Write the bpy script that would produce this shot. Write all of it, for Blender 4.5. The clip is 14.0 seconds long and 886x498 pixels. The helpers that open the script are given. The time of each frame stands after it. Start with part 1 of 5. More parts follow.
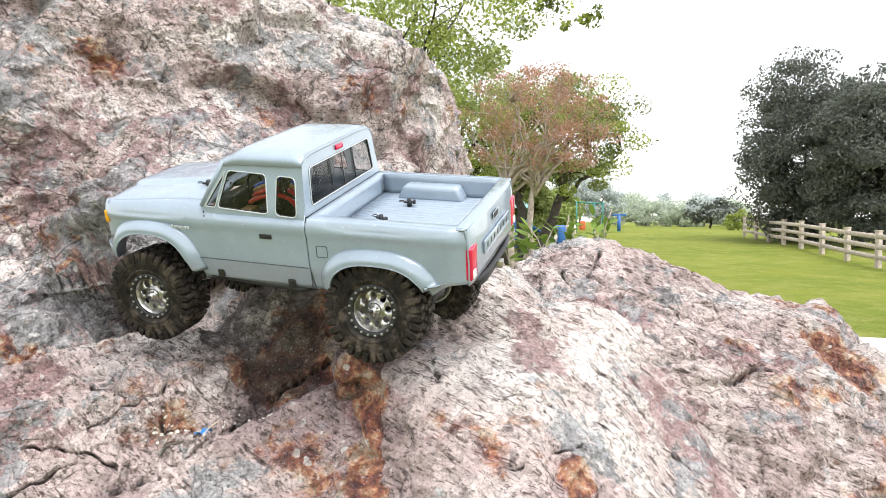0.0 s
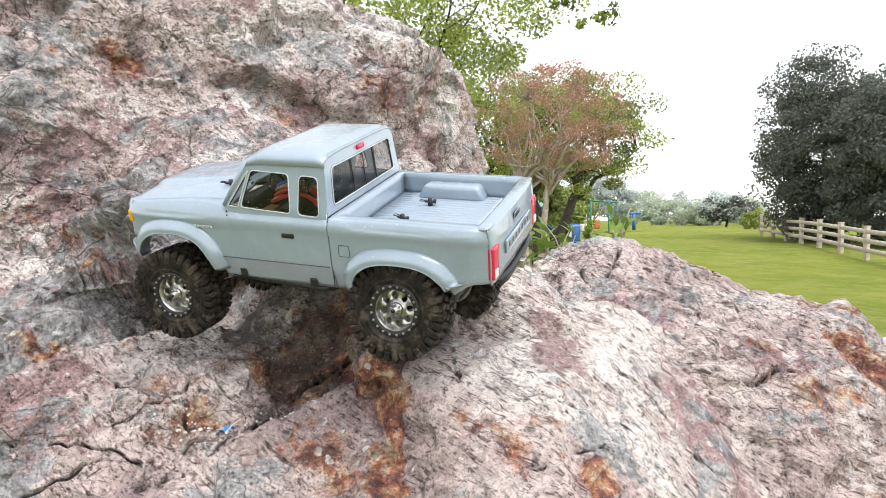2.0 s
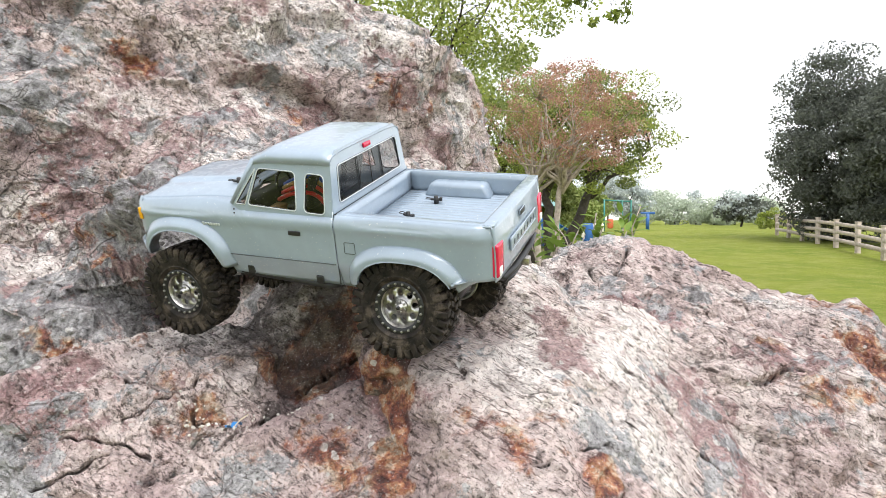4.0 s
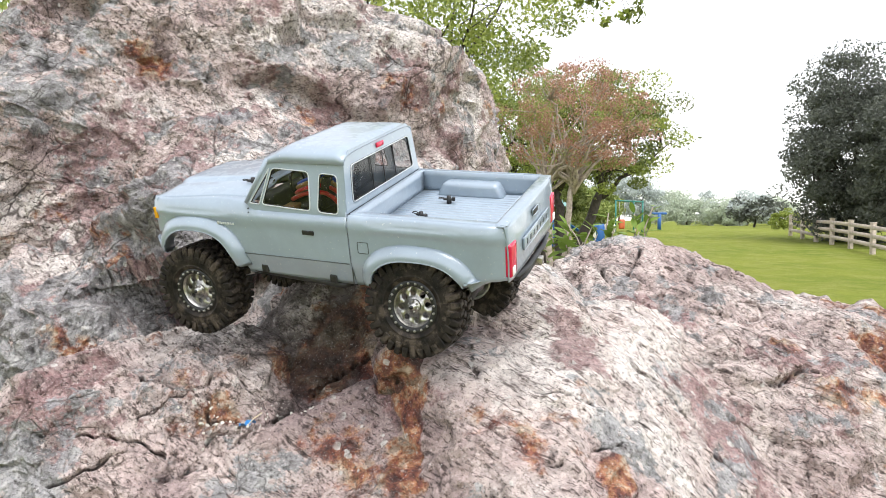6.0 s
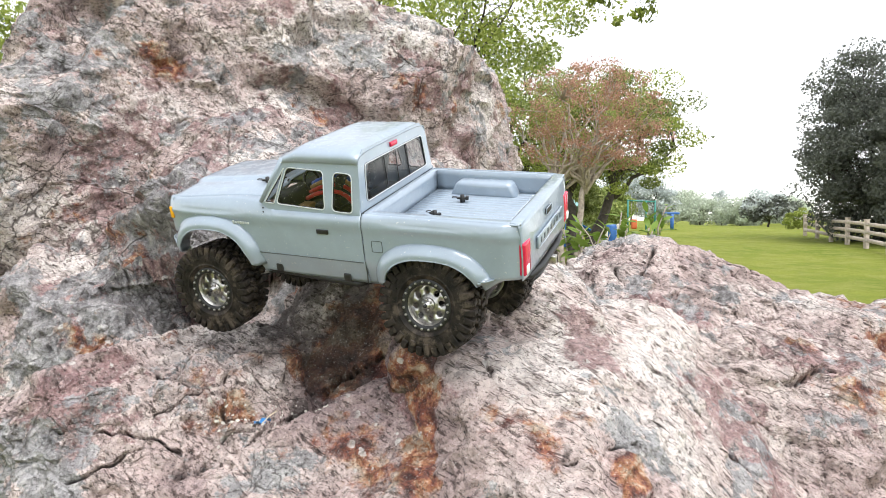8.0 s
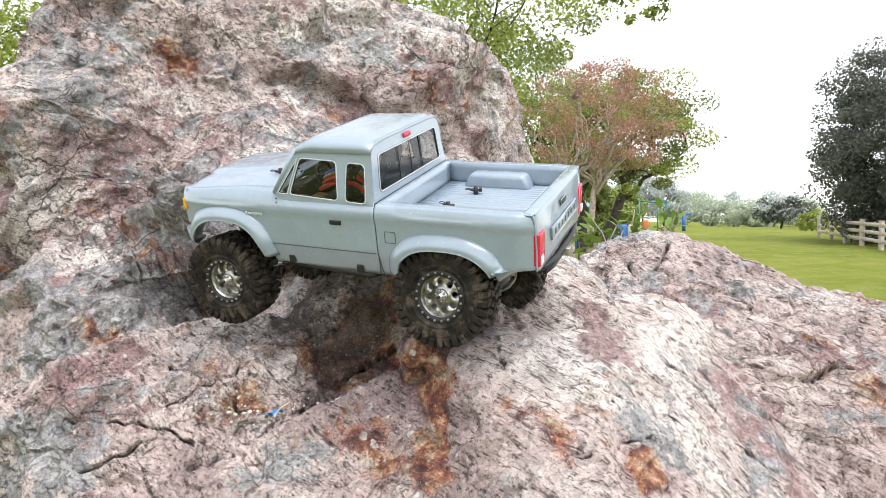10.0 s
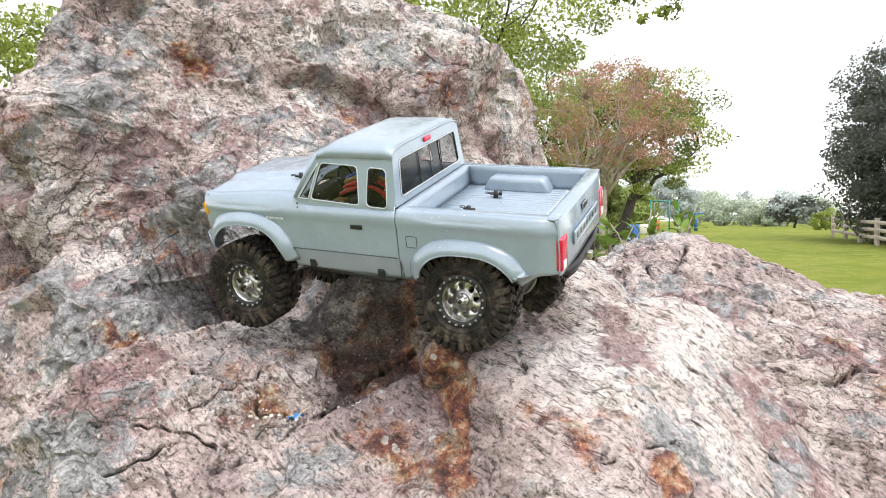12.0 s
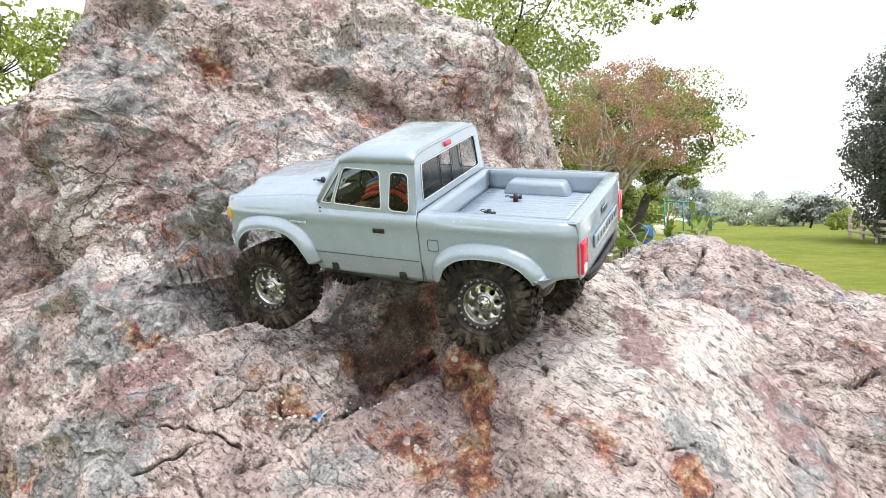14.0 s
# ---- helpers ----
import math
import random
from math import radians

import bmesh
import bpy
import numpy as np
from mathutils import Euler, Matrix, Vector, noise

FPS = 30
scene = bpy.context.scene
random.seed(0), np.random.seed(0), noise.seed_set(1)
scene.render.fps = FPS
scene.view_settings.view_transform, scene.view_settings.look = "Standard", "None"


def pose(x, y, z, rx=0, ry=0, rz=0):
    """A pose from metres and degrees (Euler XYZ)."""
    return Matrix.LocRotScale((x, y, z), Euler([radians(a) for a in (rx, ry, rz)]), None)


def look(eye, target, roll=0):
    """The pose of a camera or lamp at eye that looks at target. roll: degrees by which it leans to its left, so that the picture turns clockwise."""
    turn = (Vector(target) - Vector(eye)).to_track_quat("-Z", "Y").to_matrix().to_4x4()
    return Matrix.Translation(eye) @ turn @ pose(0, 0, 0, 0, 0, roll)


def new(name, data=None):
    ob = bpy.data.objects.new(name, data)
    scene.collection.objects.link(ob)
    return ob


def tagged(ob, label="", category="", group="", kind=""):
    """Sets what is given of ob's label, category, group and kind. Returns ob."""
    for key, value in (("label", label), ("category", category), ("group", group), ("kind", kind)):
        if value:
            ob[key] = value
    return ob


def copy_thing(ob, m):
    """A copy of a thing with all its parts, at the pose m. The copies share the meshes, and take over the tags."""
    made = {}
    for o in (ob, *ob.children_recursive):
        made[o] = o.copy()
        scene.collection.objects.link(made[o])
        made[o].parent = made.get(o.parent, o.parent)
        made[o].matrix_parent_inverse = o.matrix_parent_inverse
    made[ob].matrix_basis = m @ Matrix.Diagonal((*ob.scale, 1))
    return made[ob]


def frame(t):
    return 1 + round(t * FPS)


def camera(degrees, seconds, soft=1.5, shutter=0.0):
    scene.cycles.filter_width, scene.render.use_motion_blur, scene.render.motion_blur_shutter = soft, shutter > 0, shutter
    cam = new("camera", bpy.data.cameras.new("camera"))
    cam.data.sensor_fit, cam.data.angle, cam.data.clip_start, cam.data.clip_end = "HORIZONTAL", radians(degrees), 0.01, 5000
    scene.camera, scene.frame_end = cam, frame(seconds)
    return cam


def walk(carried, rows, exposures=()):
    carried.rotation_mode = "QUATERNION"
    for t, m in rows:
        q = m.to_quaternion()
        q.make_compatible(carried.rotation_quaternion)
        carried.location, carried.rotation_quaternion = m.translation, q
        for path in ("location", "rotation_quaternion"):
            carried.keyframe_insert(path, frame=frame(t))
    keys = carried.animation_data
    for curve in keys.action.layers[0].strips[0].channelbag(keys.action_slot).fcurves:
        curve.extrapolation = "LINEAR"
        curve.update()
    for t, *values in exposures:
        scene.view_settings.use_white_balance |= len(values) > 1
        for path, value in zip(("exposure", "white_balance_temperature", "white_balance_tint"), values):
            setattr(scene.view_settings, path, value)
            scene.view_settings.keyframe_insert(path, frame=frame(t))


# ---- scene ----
cam = camera(67.2, 14.0, soft=0.55)
PATH = [
    (0, (0.011, -0.081, 1.578), (0.005, 1.917, 1.496), -0.0),
    (0.5, (0.009, -0.081, 1.579), (-0.007, 1.917, 1.495), -0.0),
    (1, (0.005, -0.081, 1.58), (-0.02, 1.917, 1.495), 0.0),
    (1.5, (0.003, -0.079, 1.58), (-0.033, 1.918, 1.494), 0.0),
    (2, (0.001, -0.081, 1.579), (-0.046, 1.917, 1.493), 0.0),
    (2.5, (0.006, -0.081, 1.577), (-0.051, 1.916, 1.491), 0.0),
    (3, (0.01, -0.083, 1.577), (-0.057, 1.914, 1.49), 0.0),
    (5.5, (0.011, -0.085, 1.576), (-0.098, 1.91, 1.488), 0.1),
    (6, (0.008, -0.086, 1.576), (-0.109, 1.908, 1.489), 0.1),
    (6.5, (0.007, -0.087, 1.577), (-0.119, 1.907, 1.489), 0.1),
    (7, (0.007, -0.089, 1.582), (-0.128, 1.905, 1.495), 0.1),
    (7.5, (0.009, -0.088, 1.579), (-0.135, 1.905, 1.492), 0.1),
    (8, (0.005, -0.088, 1.574), (-0.146, 1.904, 1.488), 0.0),
    (8.5, (0.004, -0.086, 1.572), (-0.155, 1.906, 1.486), 0.0),
    (8.7, (0.003, -0.086, 1.571), (-0.159, 1.905, 1.484), 0.1),
    (11, (0.0, -0.082, 1.558), (-0.197, 1.907, 1.475), -0.0),
    (11.5, (-0.004, -0.084, 1.564), (-0.209, 1.904, 1.48), -0.0),
    (12, (-0.013, -0.084, 1.567), (-0.226, 1.903, 1.483), -0.0),
    (12.5, (-0.013, -0.092, 1.564), (-0.234, 1.895, 1.483), -0.1),
    (13, (-0.012, -0.095, 1.565), (-0.243, 1.89, 1.483), -0.1),
    (13.5, (-0.012, -0.094, 1.568), (-0.252, 1.89, 1.486), -0.1),
    (14, (-0.023, -0.096, 1.571), (-0.273, 1.886, 1.489), -0.1),
]
walk(cam, [(t, look(e, a, r)) for t, e, a, r in PATH], [(0, 1.42), (1.5, 1.29), (3, 1.25), (5.5, 1.25), (8.5, 1.28), (11, 1.28), (14, 1.31)])

# ---- sky, sun, exposure ----
world = bpy.data.worlds.new("overcast_sky")
scene.world = world
world.use_nodes = True
wn, wl = world.node_tree.nodes, world.node_tree.links
sky = wn.new("ShaderNodeTexSky")
sky.sky_type, sky.sun_disc = "NISHITA", False
sky.sun_elevation, sky.sun_rotation = radians(66), radians(141)
sky.air_density, sky.dust_density, sky.ozone_density = 1.0, 0.6, 1.0
pale = wn.new("ShaderNodeHueSaturation")
pale.inputs["Saturation"].default_value = 0.16
wl.new(sky.outputs[0], pale.inputs["Color"])
wl.new(pale.outputs[0], wn["Background"].inputs["Color"])
wn["Background"].inputs["Strength"].default_value = 0.15
sun_data = bpy.data.lights.new("sun", "SUN")
sun_data.energy, sun_data.angle, sun_data.color = 1.5, radians(50), (1.0, 0.985, 0.97)
sun = new("sun", sun_data)
sun.matrix_world = look((2.0, -2.5, 8.0), (0, 0, 0))


# ---- materials ----
def material(name, rough=0.6, metal=0.0):
    m = bpy.data.materials.new(name)
    m.use_nodes = True
    n = m.node_tree.nodes
    b = n["Principled BSDF"]
    b.inputs["Roughness"].default_value, b.inputs["Metallic"].default_value = rough, metal
    return m, n, m.node_tree.links, b


def tex(n, l, kind, scale, vector, detail=4.0, rough=0.6, **more):
    t = n.new(kind)
    t.inputs["Scale"].default_value = scale
    if "Detail" in t.inputs:
        t.inputs["Detail"].default_value = detail
    if "Roughness" in t.inputs:
        t.inputs["Roughness"].default_value = rough
    for key, value in more.items():
        t.inputs[key].default_value = value
    if vector is not None:
        l.new(vector, t.inputs["Vector"])
    return t


def ramp(n, l, source, stops):
    r = n.new("ShaderNodeValToRGB")
    while len(r.color_ramp.elements) < len(stops):
        r.color_ramp.elements.new(0.5)
    for e, (at, c) in zip(r.color_ramp.elements, stops):
        e.position, e.color = at, (*c, 1) if len(c) == 3 else c
    l.new(source, r.inputs["Fac"])
    return r.outputs["Color"]


def blend(n, l, fac, a, b, mode="MIX"):
    x = n.new("ShaderNodeMix")
    x.data_type, x.blend_type = "RGBA", mode
    for socket, value in ((x.inputs[0], fac), (x.inputs[6], a), (x.inputs[7], b)):
        if isinstance(value, bpy.types.NodeSocket):
            l.new(value, socket)
        else:
            socket.default_value = value if isinstance(value, float) else (*value, 1)
    return x.outputs[2]


def bump(n, l, height, strength, distance, normal=None):
    b = n.new("ShaderNodeBump")
    b.inputs["Strength"].default_value, b.inputs["Distance"].default_value = strength, distance
    l.new(height, b.inputs["Height"])
    if normal is not None:
        l.new(normal, b.inputs["Normal"])
    return b.outputs[0]


def grey(v):
    return (v, v, v)


def rock_material():
    m, n, l, b = material("weathered_rhyolite", 0.82)
    b.inputs["Specular IOR Level"].default_value = 0.35
    pos = n.new("ShaderNodeTexCoord").outputs["Object"]

    def offset(vector, by):
        o = n.new("ShaderNodeVectorMath")
        o.inputs[1].default_value = by
        l.new(vector, o.inputs[0])
        return o.outputs[0]

    def warped(vector, scale, amount):
        t = tex(n, l, "ShaderNodeTexNoise", scale, vector, 3.0)
        o = n.new("ShaderNodeVectorMath")
        o.operation = "MULTIPLY_ADD"
        o.inputs[1].default_value = (amount, amount, amount)
        l.new(t.outputs["Color"], o.inputs[0])
        l.new(vector, o.inputs[2])
        return o.outputs[0]

    def field(scale, detail, rough, by=(0.0, 0.0, 0.0)):
        return tex(n, l, "ShaderNodeTexNoise", scale, offset(pos, by), detail, rough).outputs["Fac"]

    def attribute(key):
        at = n.new("ShaderNodeAttribute")
        at.attribute_name = key
        return at.outputs["Fac"]

    def calc(kind, x, y):
        c = n.new("ShaderNodeMath")
        c.operation = kind
        for socket, value in zip(c.inputs, (x, y)):
            if isinstance(value, bpy.types.NodeSocket):
                l.new(value, socket)
            else:
                socket.default_value = value
        return c.outputs[0]

    # broad tones: mauve grey, beige and cream, with mottling inside each
    mottle = field(24.0, 9.0, 0.74)
    grain = field(150.0, 6.0, 0.78, (3.0, 1.0, 2.0))
    tone = calc("ADD", field(3.4, 8.0, 0.66), calc("MULTIPLY", attribute("pale"), 0.16))
    base = ramp(n, l, tone, [(0.36, (0.365, 0.272, 0.266)), (0.44, (0.55, 0.428, 0.402)), (0.52, (0.675, 0.565, 0.525)), (0.61, (0.81, 0.735, 0.690))])
    # foliation: thin streaks along the bedding
    along = Vector((0.80, -0.52, -0.30)).normalized()
    pr = n.new("ShaderNodeVectorMath")
    pr.operation = "PROJECT"
    pr.inputs[1].default_value = along
    l.new(pos, pr.inputs[0])
    sq = n.new("ShaderNodeVectorMath")
    sq.operation = "MULTIPLY_ADD"
    sq.inputs[1].default_value = (-0.80, -0.80, -0.80)
    l.new(pr.outputs[0], sq.inputs[0])
    l.new(warped(pos, 6.0, 0.02), sq.inputs[2])
    streak = tex(n, l, "ShaderNodeTexNoise", 90.0, sq.outputs[0], 5.0, 0.68).outputs["Fac"]
    stroke = tex(n, l, "ShaderNodeTexNoise", 210.0, sq.outputs[0], 3.0, 0.6).outputs["Fac"]
    base = blend(n, l, 1.0, base, ramp(n, l, stroke, [(0.355, (0.30, 0.275, 0.27)), (0.40, (0.80, 0.78, 0.77)), (0.43, grey(1.0))]), "MULTIPLY")
    base = blend(n, l, 1.0, base, ramp(n, l, streak, [(0.37, (0.26, 0.24, 0.235)), (0.41, (0.76, 0.74, 0.73)), (0.45, grey(1.0))]), "MULTIPLY")
    # stains with crisp ragged edges
    fade = ramp(n, l, mottle, [(0.34, grey(0.25)), (0.46, grey(0.9)), (0.62, grey(1.0))])
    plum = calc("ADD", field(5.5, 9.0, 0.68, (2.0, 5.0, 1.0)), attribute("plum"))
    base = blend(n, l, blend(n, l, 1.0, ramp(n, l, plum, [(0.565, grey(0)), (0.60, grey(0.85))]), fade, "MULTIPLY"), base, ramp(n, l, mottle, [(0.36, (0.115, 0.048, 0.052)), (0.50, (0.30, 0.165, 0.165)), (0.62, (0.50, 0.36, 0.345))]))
    lichen = calc("ADD", field(7.5, 10.0, 0.72, (7.3, 2.1, 5.7)), attribute("lichen"))
    base = blend(n, l, ramp(n, l, lichen, [(0.565, grey(0)), (0.585, grey(0.8))]), base, ramp(n, l, mottle, [(0.36, (0.16, 0.165, 0.17)), (0.50, (0.325, 0.335, 0.345)), (0.62, (0.50, 0.50, 0.49))]))
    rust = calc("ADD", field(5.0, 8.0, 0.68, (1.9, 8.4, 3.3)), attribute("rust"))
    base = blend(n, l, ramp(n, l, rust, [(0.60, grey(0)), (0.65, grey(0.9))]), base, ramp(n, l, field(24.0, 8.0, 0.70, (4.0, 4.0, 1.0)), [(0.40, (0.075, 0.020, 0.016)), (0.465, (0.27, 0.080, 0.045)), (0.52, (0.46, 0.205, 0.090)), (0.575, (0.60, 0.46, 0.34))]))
    # dark crust of the wet gully face, also shade painted into recesses
    damp_shade = calc("ADD", field(13.0, 7.0, 0.68, (6.0, 0.0, 9.0)), attribute("crust_shade"))
    base = blend(n, l, ramp(n, l, damp_shade, [(0.61, grey(0)), (0.74, grey(0.8))]), base, (0.062, 0.048, 0.042))
    # small broken facets, each tilted its own way and of a slightly different tone
    tilts = []
    for sc, twist, dark in ((13.0, 0.030, 0.86), (34.0, 0.014, 0.80), (88.0, 0.006, 0.74)):
        fv = warped(offset(pos, (sc, 0.0, 0.0)), sc * 1.6, twist)
        t = n.new("ShaderNodeTexVoronoi")
        t.inputs["Scale"].default_value = sc
        l.new(fv, t.inputs["Vector"])
        away = n.new("ShaderNodeVectorMath")
        away.operation = "SUBTRACT"
        l.new(fv, away.inputs[0])
        l.new(t.outputs["Position"], away.inputs[1])
        lean = n.new("ShaderNodeVectorMath")
        lean.operation = "SUBTRACT"
        lean.inputs[1].default_value = (0.5, 0.5, 0.5)
        l.new(t.outputs["Color"], lean.inputs[0])
        dot = n.new("ShaderNodeVectorMath")
        dot.operation = "DOT_PRODUCT"
        l.new(away.outputs[0], dot.inputs[0])
        l.new(lean.outputs[0], dot.inputs[1])
        tilts.append(dot.outputs["Value"])
        pick = n.new("ShaderNodeSeparateColor")
        l.new(t.outputs["Color"], pick.inputs[0])
        base = blend(n, l, 1.0, base, ramp(n, l, pick.outputs[2], [(0.0, grey(dark)), (0.35, grey(0.97)), (1.0, grey(1.0))]), "MULTIPLY")
    # mottling and grain of the broken stone
    base = blend(n, l, 1.0, base, ramp(n, l, mottle, [(0.32, (0.42, 0.39, 0.38)), (0.385, (0.82, 0.80, 0.79)), (0.44, grey(1.0))]), "MULTIPLY")
    base = blend(n, l, 0.85, base, ramp(n, l, grain, [(0.35, grey(0.25)), (0.40, grey(0.75)), (0.455, grey(1.0))]), "MULTIPLY")
    sand = field(310.0, 4.0, 0.75, (8.0, 3.0, 5.0))
    base = blend(n, l, 1.0, base, ramp(n, l, sand, [(0.35, grey(0.30)), (0.40, grey(0.80)), (0.46, grey(1.0))]), "MULTIPLY")
    base = blend(n, l, ramp(n, l, sand, [(0.60, grey(0)), (0.66, grey(0.5))]), base, (0.80, 0.76, 0.72))
    # pale crusty lichen dots
    dots = n.new("ShaderNodeTexVoronoi")
    dots.inputs["Scale"].default_value = 62.0
    l.new(warped(pos, 90.0, 0.010), dots.inputs["Vector"])
    cell = n.new("ShaderNodeSeparateColor")
    l.new(dots.outputs["Color"], cell.inputs[0])
    size = calc("MULTIPLY", calc("POWER", cell.outputs[0], 3.0), 0.42)
    where = ramp(n, l, field(9.0, 4.0, 0.6, (5.0, 3.0, 7.0)), [(0.47, grey(0)), (0.55, grey(0.8))])
    spot = blend(n, l, 1.0, ramp(n, l, calc("SUBTRACT", size, dots.outputs["Distance"]), [(0.0, grey(0)), (0.05, grey(1.0))]), where, "MULTIPLY")
    base = blend(n, l, spot, base, ramp(n, l, grain, [(0.38, (0.34, 0.32, 0.29)), (0.5, (0.60, 0.575, 0.54))]))
    # dirt in joints: carved (some painted shade), and a net of thin angular cracks
    line = ramp(n, l, attribute("crack"), [(0.35, grey(0)), (0.8, grey(0.88))])
    lay = n.new("ShaderNodeMapping")
    lay.inputs["Rotation"].default_value = (0.5, 0.35, 0.6)
    lay.inputs["Scale"].default_value = (0.8, 1.0, 1.7)
    l.new(warped(warped(pos, 5.0, 0.10), 34.0, 0.022), lay.inputs["Vector"])
    net = None
    for sc, eps, lo, by in ((4.6, 0.013, 0.45, 1.0), (10.5, 0.018, 0.47, 4.0), (27.0, 0.022, 0.50, 8.0), (62.0, 0.030, 0.50, 2.0)):
        t = n.new("ShaderNodeTexVoronoi")
        t.feature = "DISTANCE_TO_EDGE"
        t.inputs["Scale"].default_value = sc
        l.new(lay.outputs[0], t.inputs["Vector"])
        gate = ramp(n, l, field(sc * 0.62, 3.0, 0.6, (by, by, by)), [(lo, grey(0)), (lo + 0.10, grey(0.8))])
        thin = blend(n, l, 1.0, ramp(n, l, t.outputs["Distance"], [(0.0, grey(1)), (eps * 0.4, grey(0.9)), (eps, grey(0))]), gate, "MULTIPLY")
        net = thin if net is None else blend(n, l, 1.0, net, thin, "LIGHTEN")
    net = blend(n, l, 1.0, net, attribute("joints"), "MULTIPLY")
    line = blend(n, l, 1.0, line, net, "LIGHTEN")
    base = blend(n, l, line, base, (0.052, 0.038, 0.032))
    pits = field(95.0, 7.0, 0.8, (9.0, 9.0, 9.0))
    base = blend(n, l, ramp(n, l, pits, [(0.375, grey(0.85)), (0.405, grey(0))]), base, (0.075, 0.058, 0.052))
    l.new(base, b.inputs["Base Color"])
    nv = bump(n, l, field(11.0, 6.0, 0.62, (2.0, 2.0, 6.0)), 0.6, 0.016)
    for height, strength in zip(tilts, (0.75, 0.9, 0.9)):
        nv = bump(n, l, height, strength, 1.0, nv)
    nv = bump(n, l, mottle, 0.8, 0.005, nv)
    nv = bump(n, l, streak, 0.8, 0.005, nv)
    nv = bump(n, l, grain, 0.9, 0.0028, nv)
    nv = bump(n, l, calc("MULTIPLY", line, -1.0), 0.9, 0.004, nv)
    l.new(nv, b.inputs["Normal"])
    return m


ROCK = rock_material()


def plain(name, color, rough=0.5, metal=0.0, grain=0.0, scale=60.0, spread=0.15, coat=0.0):
    m, n, l, b = material(name, rough, metal)
    pos = n.new("ShaderNodeTexCoord").outputs["Object"]
    t = tex(n, l, "ShaderNodeTexNoise", scale, pos, 6.0, 0.65)
    lo, hi = [tuple(min(1.0, c * k) for c in color) for k in (1 - spread, 1 + spread)]
    l.new(ramp(n, l, t.outputs["Fac"], [(0.35, lo), (0.65, hi)]), b.inputs["Base Color"])
    if grain:
        l.new(bump(n, l, t.outputs["Fac"], 0.6, grain), b.inputs["Normal"])
    if coat:
        b.inputs["Coat Weight"].default_value, b.inputs["Coat Roughness"].default_value = coat, 0.08
    return m


# ---- mesh helpers ----
def finish(name, bm, mat, parent=None, label="", smooth=True):
    me = bpy.data.meshes.new(name)
    if smooth:
        for f in bm.faces:
            f.smooth = True
    bm.to_mesh(me)
    bm.free()
    mats = mat if isinstance(mat, (list, tuple)) else [mat]
    for one in mats:
        me.materials.append(one)
    ob = new(name, me)
    if parent is not None:
        ob.parent = parent
    if label:
        tagged(ob, label)
    return ob


def part(name, bm, mat, parent, label="", smooth=True):
    return finish(name, bm, mat, parent, label, smooth)


def from_arrays(name, verts, faces, mat, smooth=True):
    me = bpy.data.meshes.new(name)
    me.vertices.add(len(verts))
    me.vertices.foreach_set("co", np.asarray(verts, dtype=np.float32).ravel())
    faces = np.asarray(faces, dtype=np.int32)
    k = faces.shape[1]
    me.loops.add(faces.size)
    me.loops.foreach_set("vertex_index", faces.ravel())
    me.polygons.add(len(faces))
    me.polygons.foreach_set("loop_start", np.arange(0, faces.size, k, dtype=np.int32))
    me.polygons.foreach_set("use_smooth", np.full(len(faces), smooth))
    me.update(calc_edges=True)
    me.validate()
    me.materials.append(mat)
    return me


# ---- noise on arrays ----
PERM = np.random.RandomState(7).permutation(4096).astype(np.int64)


def lattice(i, j, k, seed):
    h = PERM[(i + seed * 131) & 4095]
    h = PERM[(h + j) & 4095]
    return PERM[(h + k) & 4095]


def vnoise(p, seed=0):
    """Smooth noise in -1..1 at the rows of p."""
    f = np.floor(p)
    i = f.astype(np.int64)
    t = p - f
    t = t * t * t * (t * (t * 6 - 15) + 10)
    out = 0.0
    for dx in (0, 1):
        wx = t[:, 0] if dx else 1 - t[:, 0]
        for dy in (0, 1):
            wy = t[:, 1] if dy else 1 - t[:, 1]
            for dz in (0, 1):
                wz = t[:, 2] if dz else 1 - t[:, 2]
                out = out + wx * wy * wz * lattice(i[:, 0] + dx, i[:, 1] + dy, i[:, 2] + dz, seed)
    return out / 2047.5 - 1


def fbm(p, seed=0, octaves=4, gain=0.5):
    out, amp = 0.0, 1.0
    for o in range(octaves):
        out = out + amp * vnoise(p * 2.03 ** o + o * 11.7, seed + o)
        amp *= gain
    return out


def ridged(p, seed=0, octaves=3):
    out, amp = 0.0, 1.0
    for o in range(octaves):
        out = out + amp * (1 - 2 * np.abs(vnoise(p * 2.1 ** o + o * 5.3, seed + o)))
        amp *= 0.5
    return out


def cells(p, seed=0, sharp=16.0):
    """For each row of p: the height of tilted facets that meet in narrow bevels, and how near a border it lies (0 on it)."""
    i = np.floor(p).astype(np.int64)
    d1, d2 = np.full(len(p), 9.0), np.full(len(p), 9.0)
    top, low = np.zeros(len(p)), np.full(len(p), 1e-12)
    for dx in (-1, 0, 1):
        for dy in (-1, 0, 1):
            for dz in (-1, 0, 1):
                a, b, c = i[:, 0] + dx, i[:, 1] + dy, i[:, 2] + dz
                k = lattice(a, b, c, seed)
                v = p - np.stack([a, b, c], 1) - PERM[(k[:, None] + np.arange(3)) & 4095] / 4096
                g = PERM[(k[:, None] + np.arange(11, 14)) & 4095] / 2047.5 - 1
                d = (v * v).sum(1)
                w = np.exp(-sharp * d)
                top += w * (0.42 * g[:, 0] + 1.3 * (g * v).sum(1))
                low += w
                d2 = np.minimum(d2, np.maximum(d, d1))
                d1 = np.minimum(d1, d)
    return top / low, np.sqrt(d2) - np.sqrt(d1)


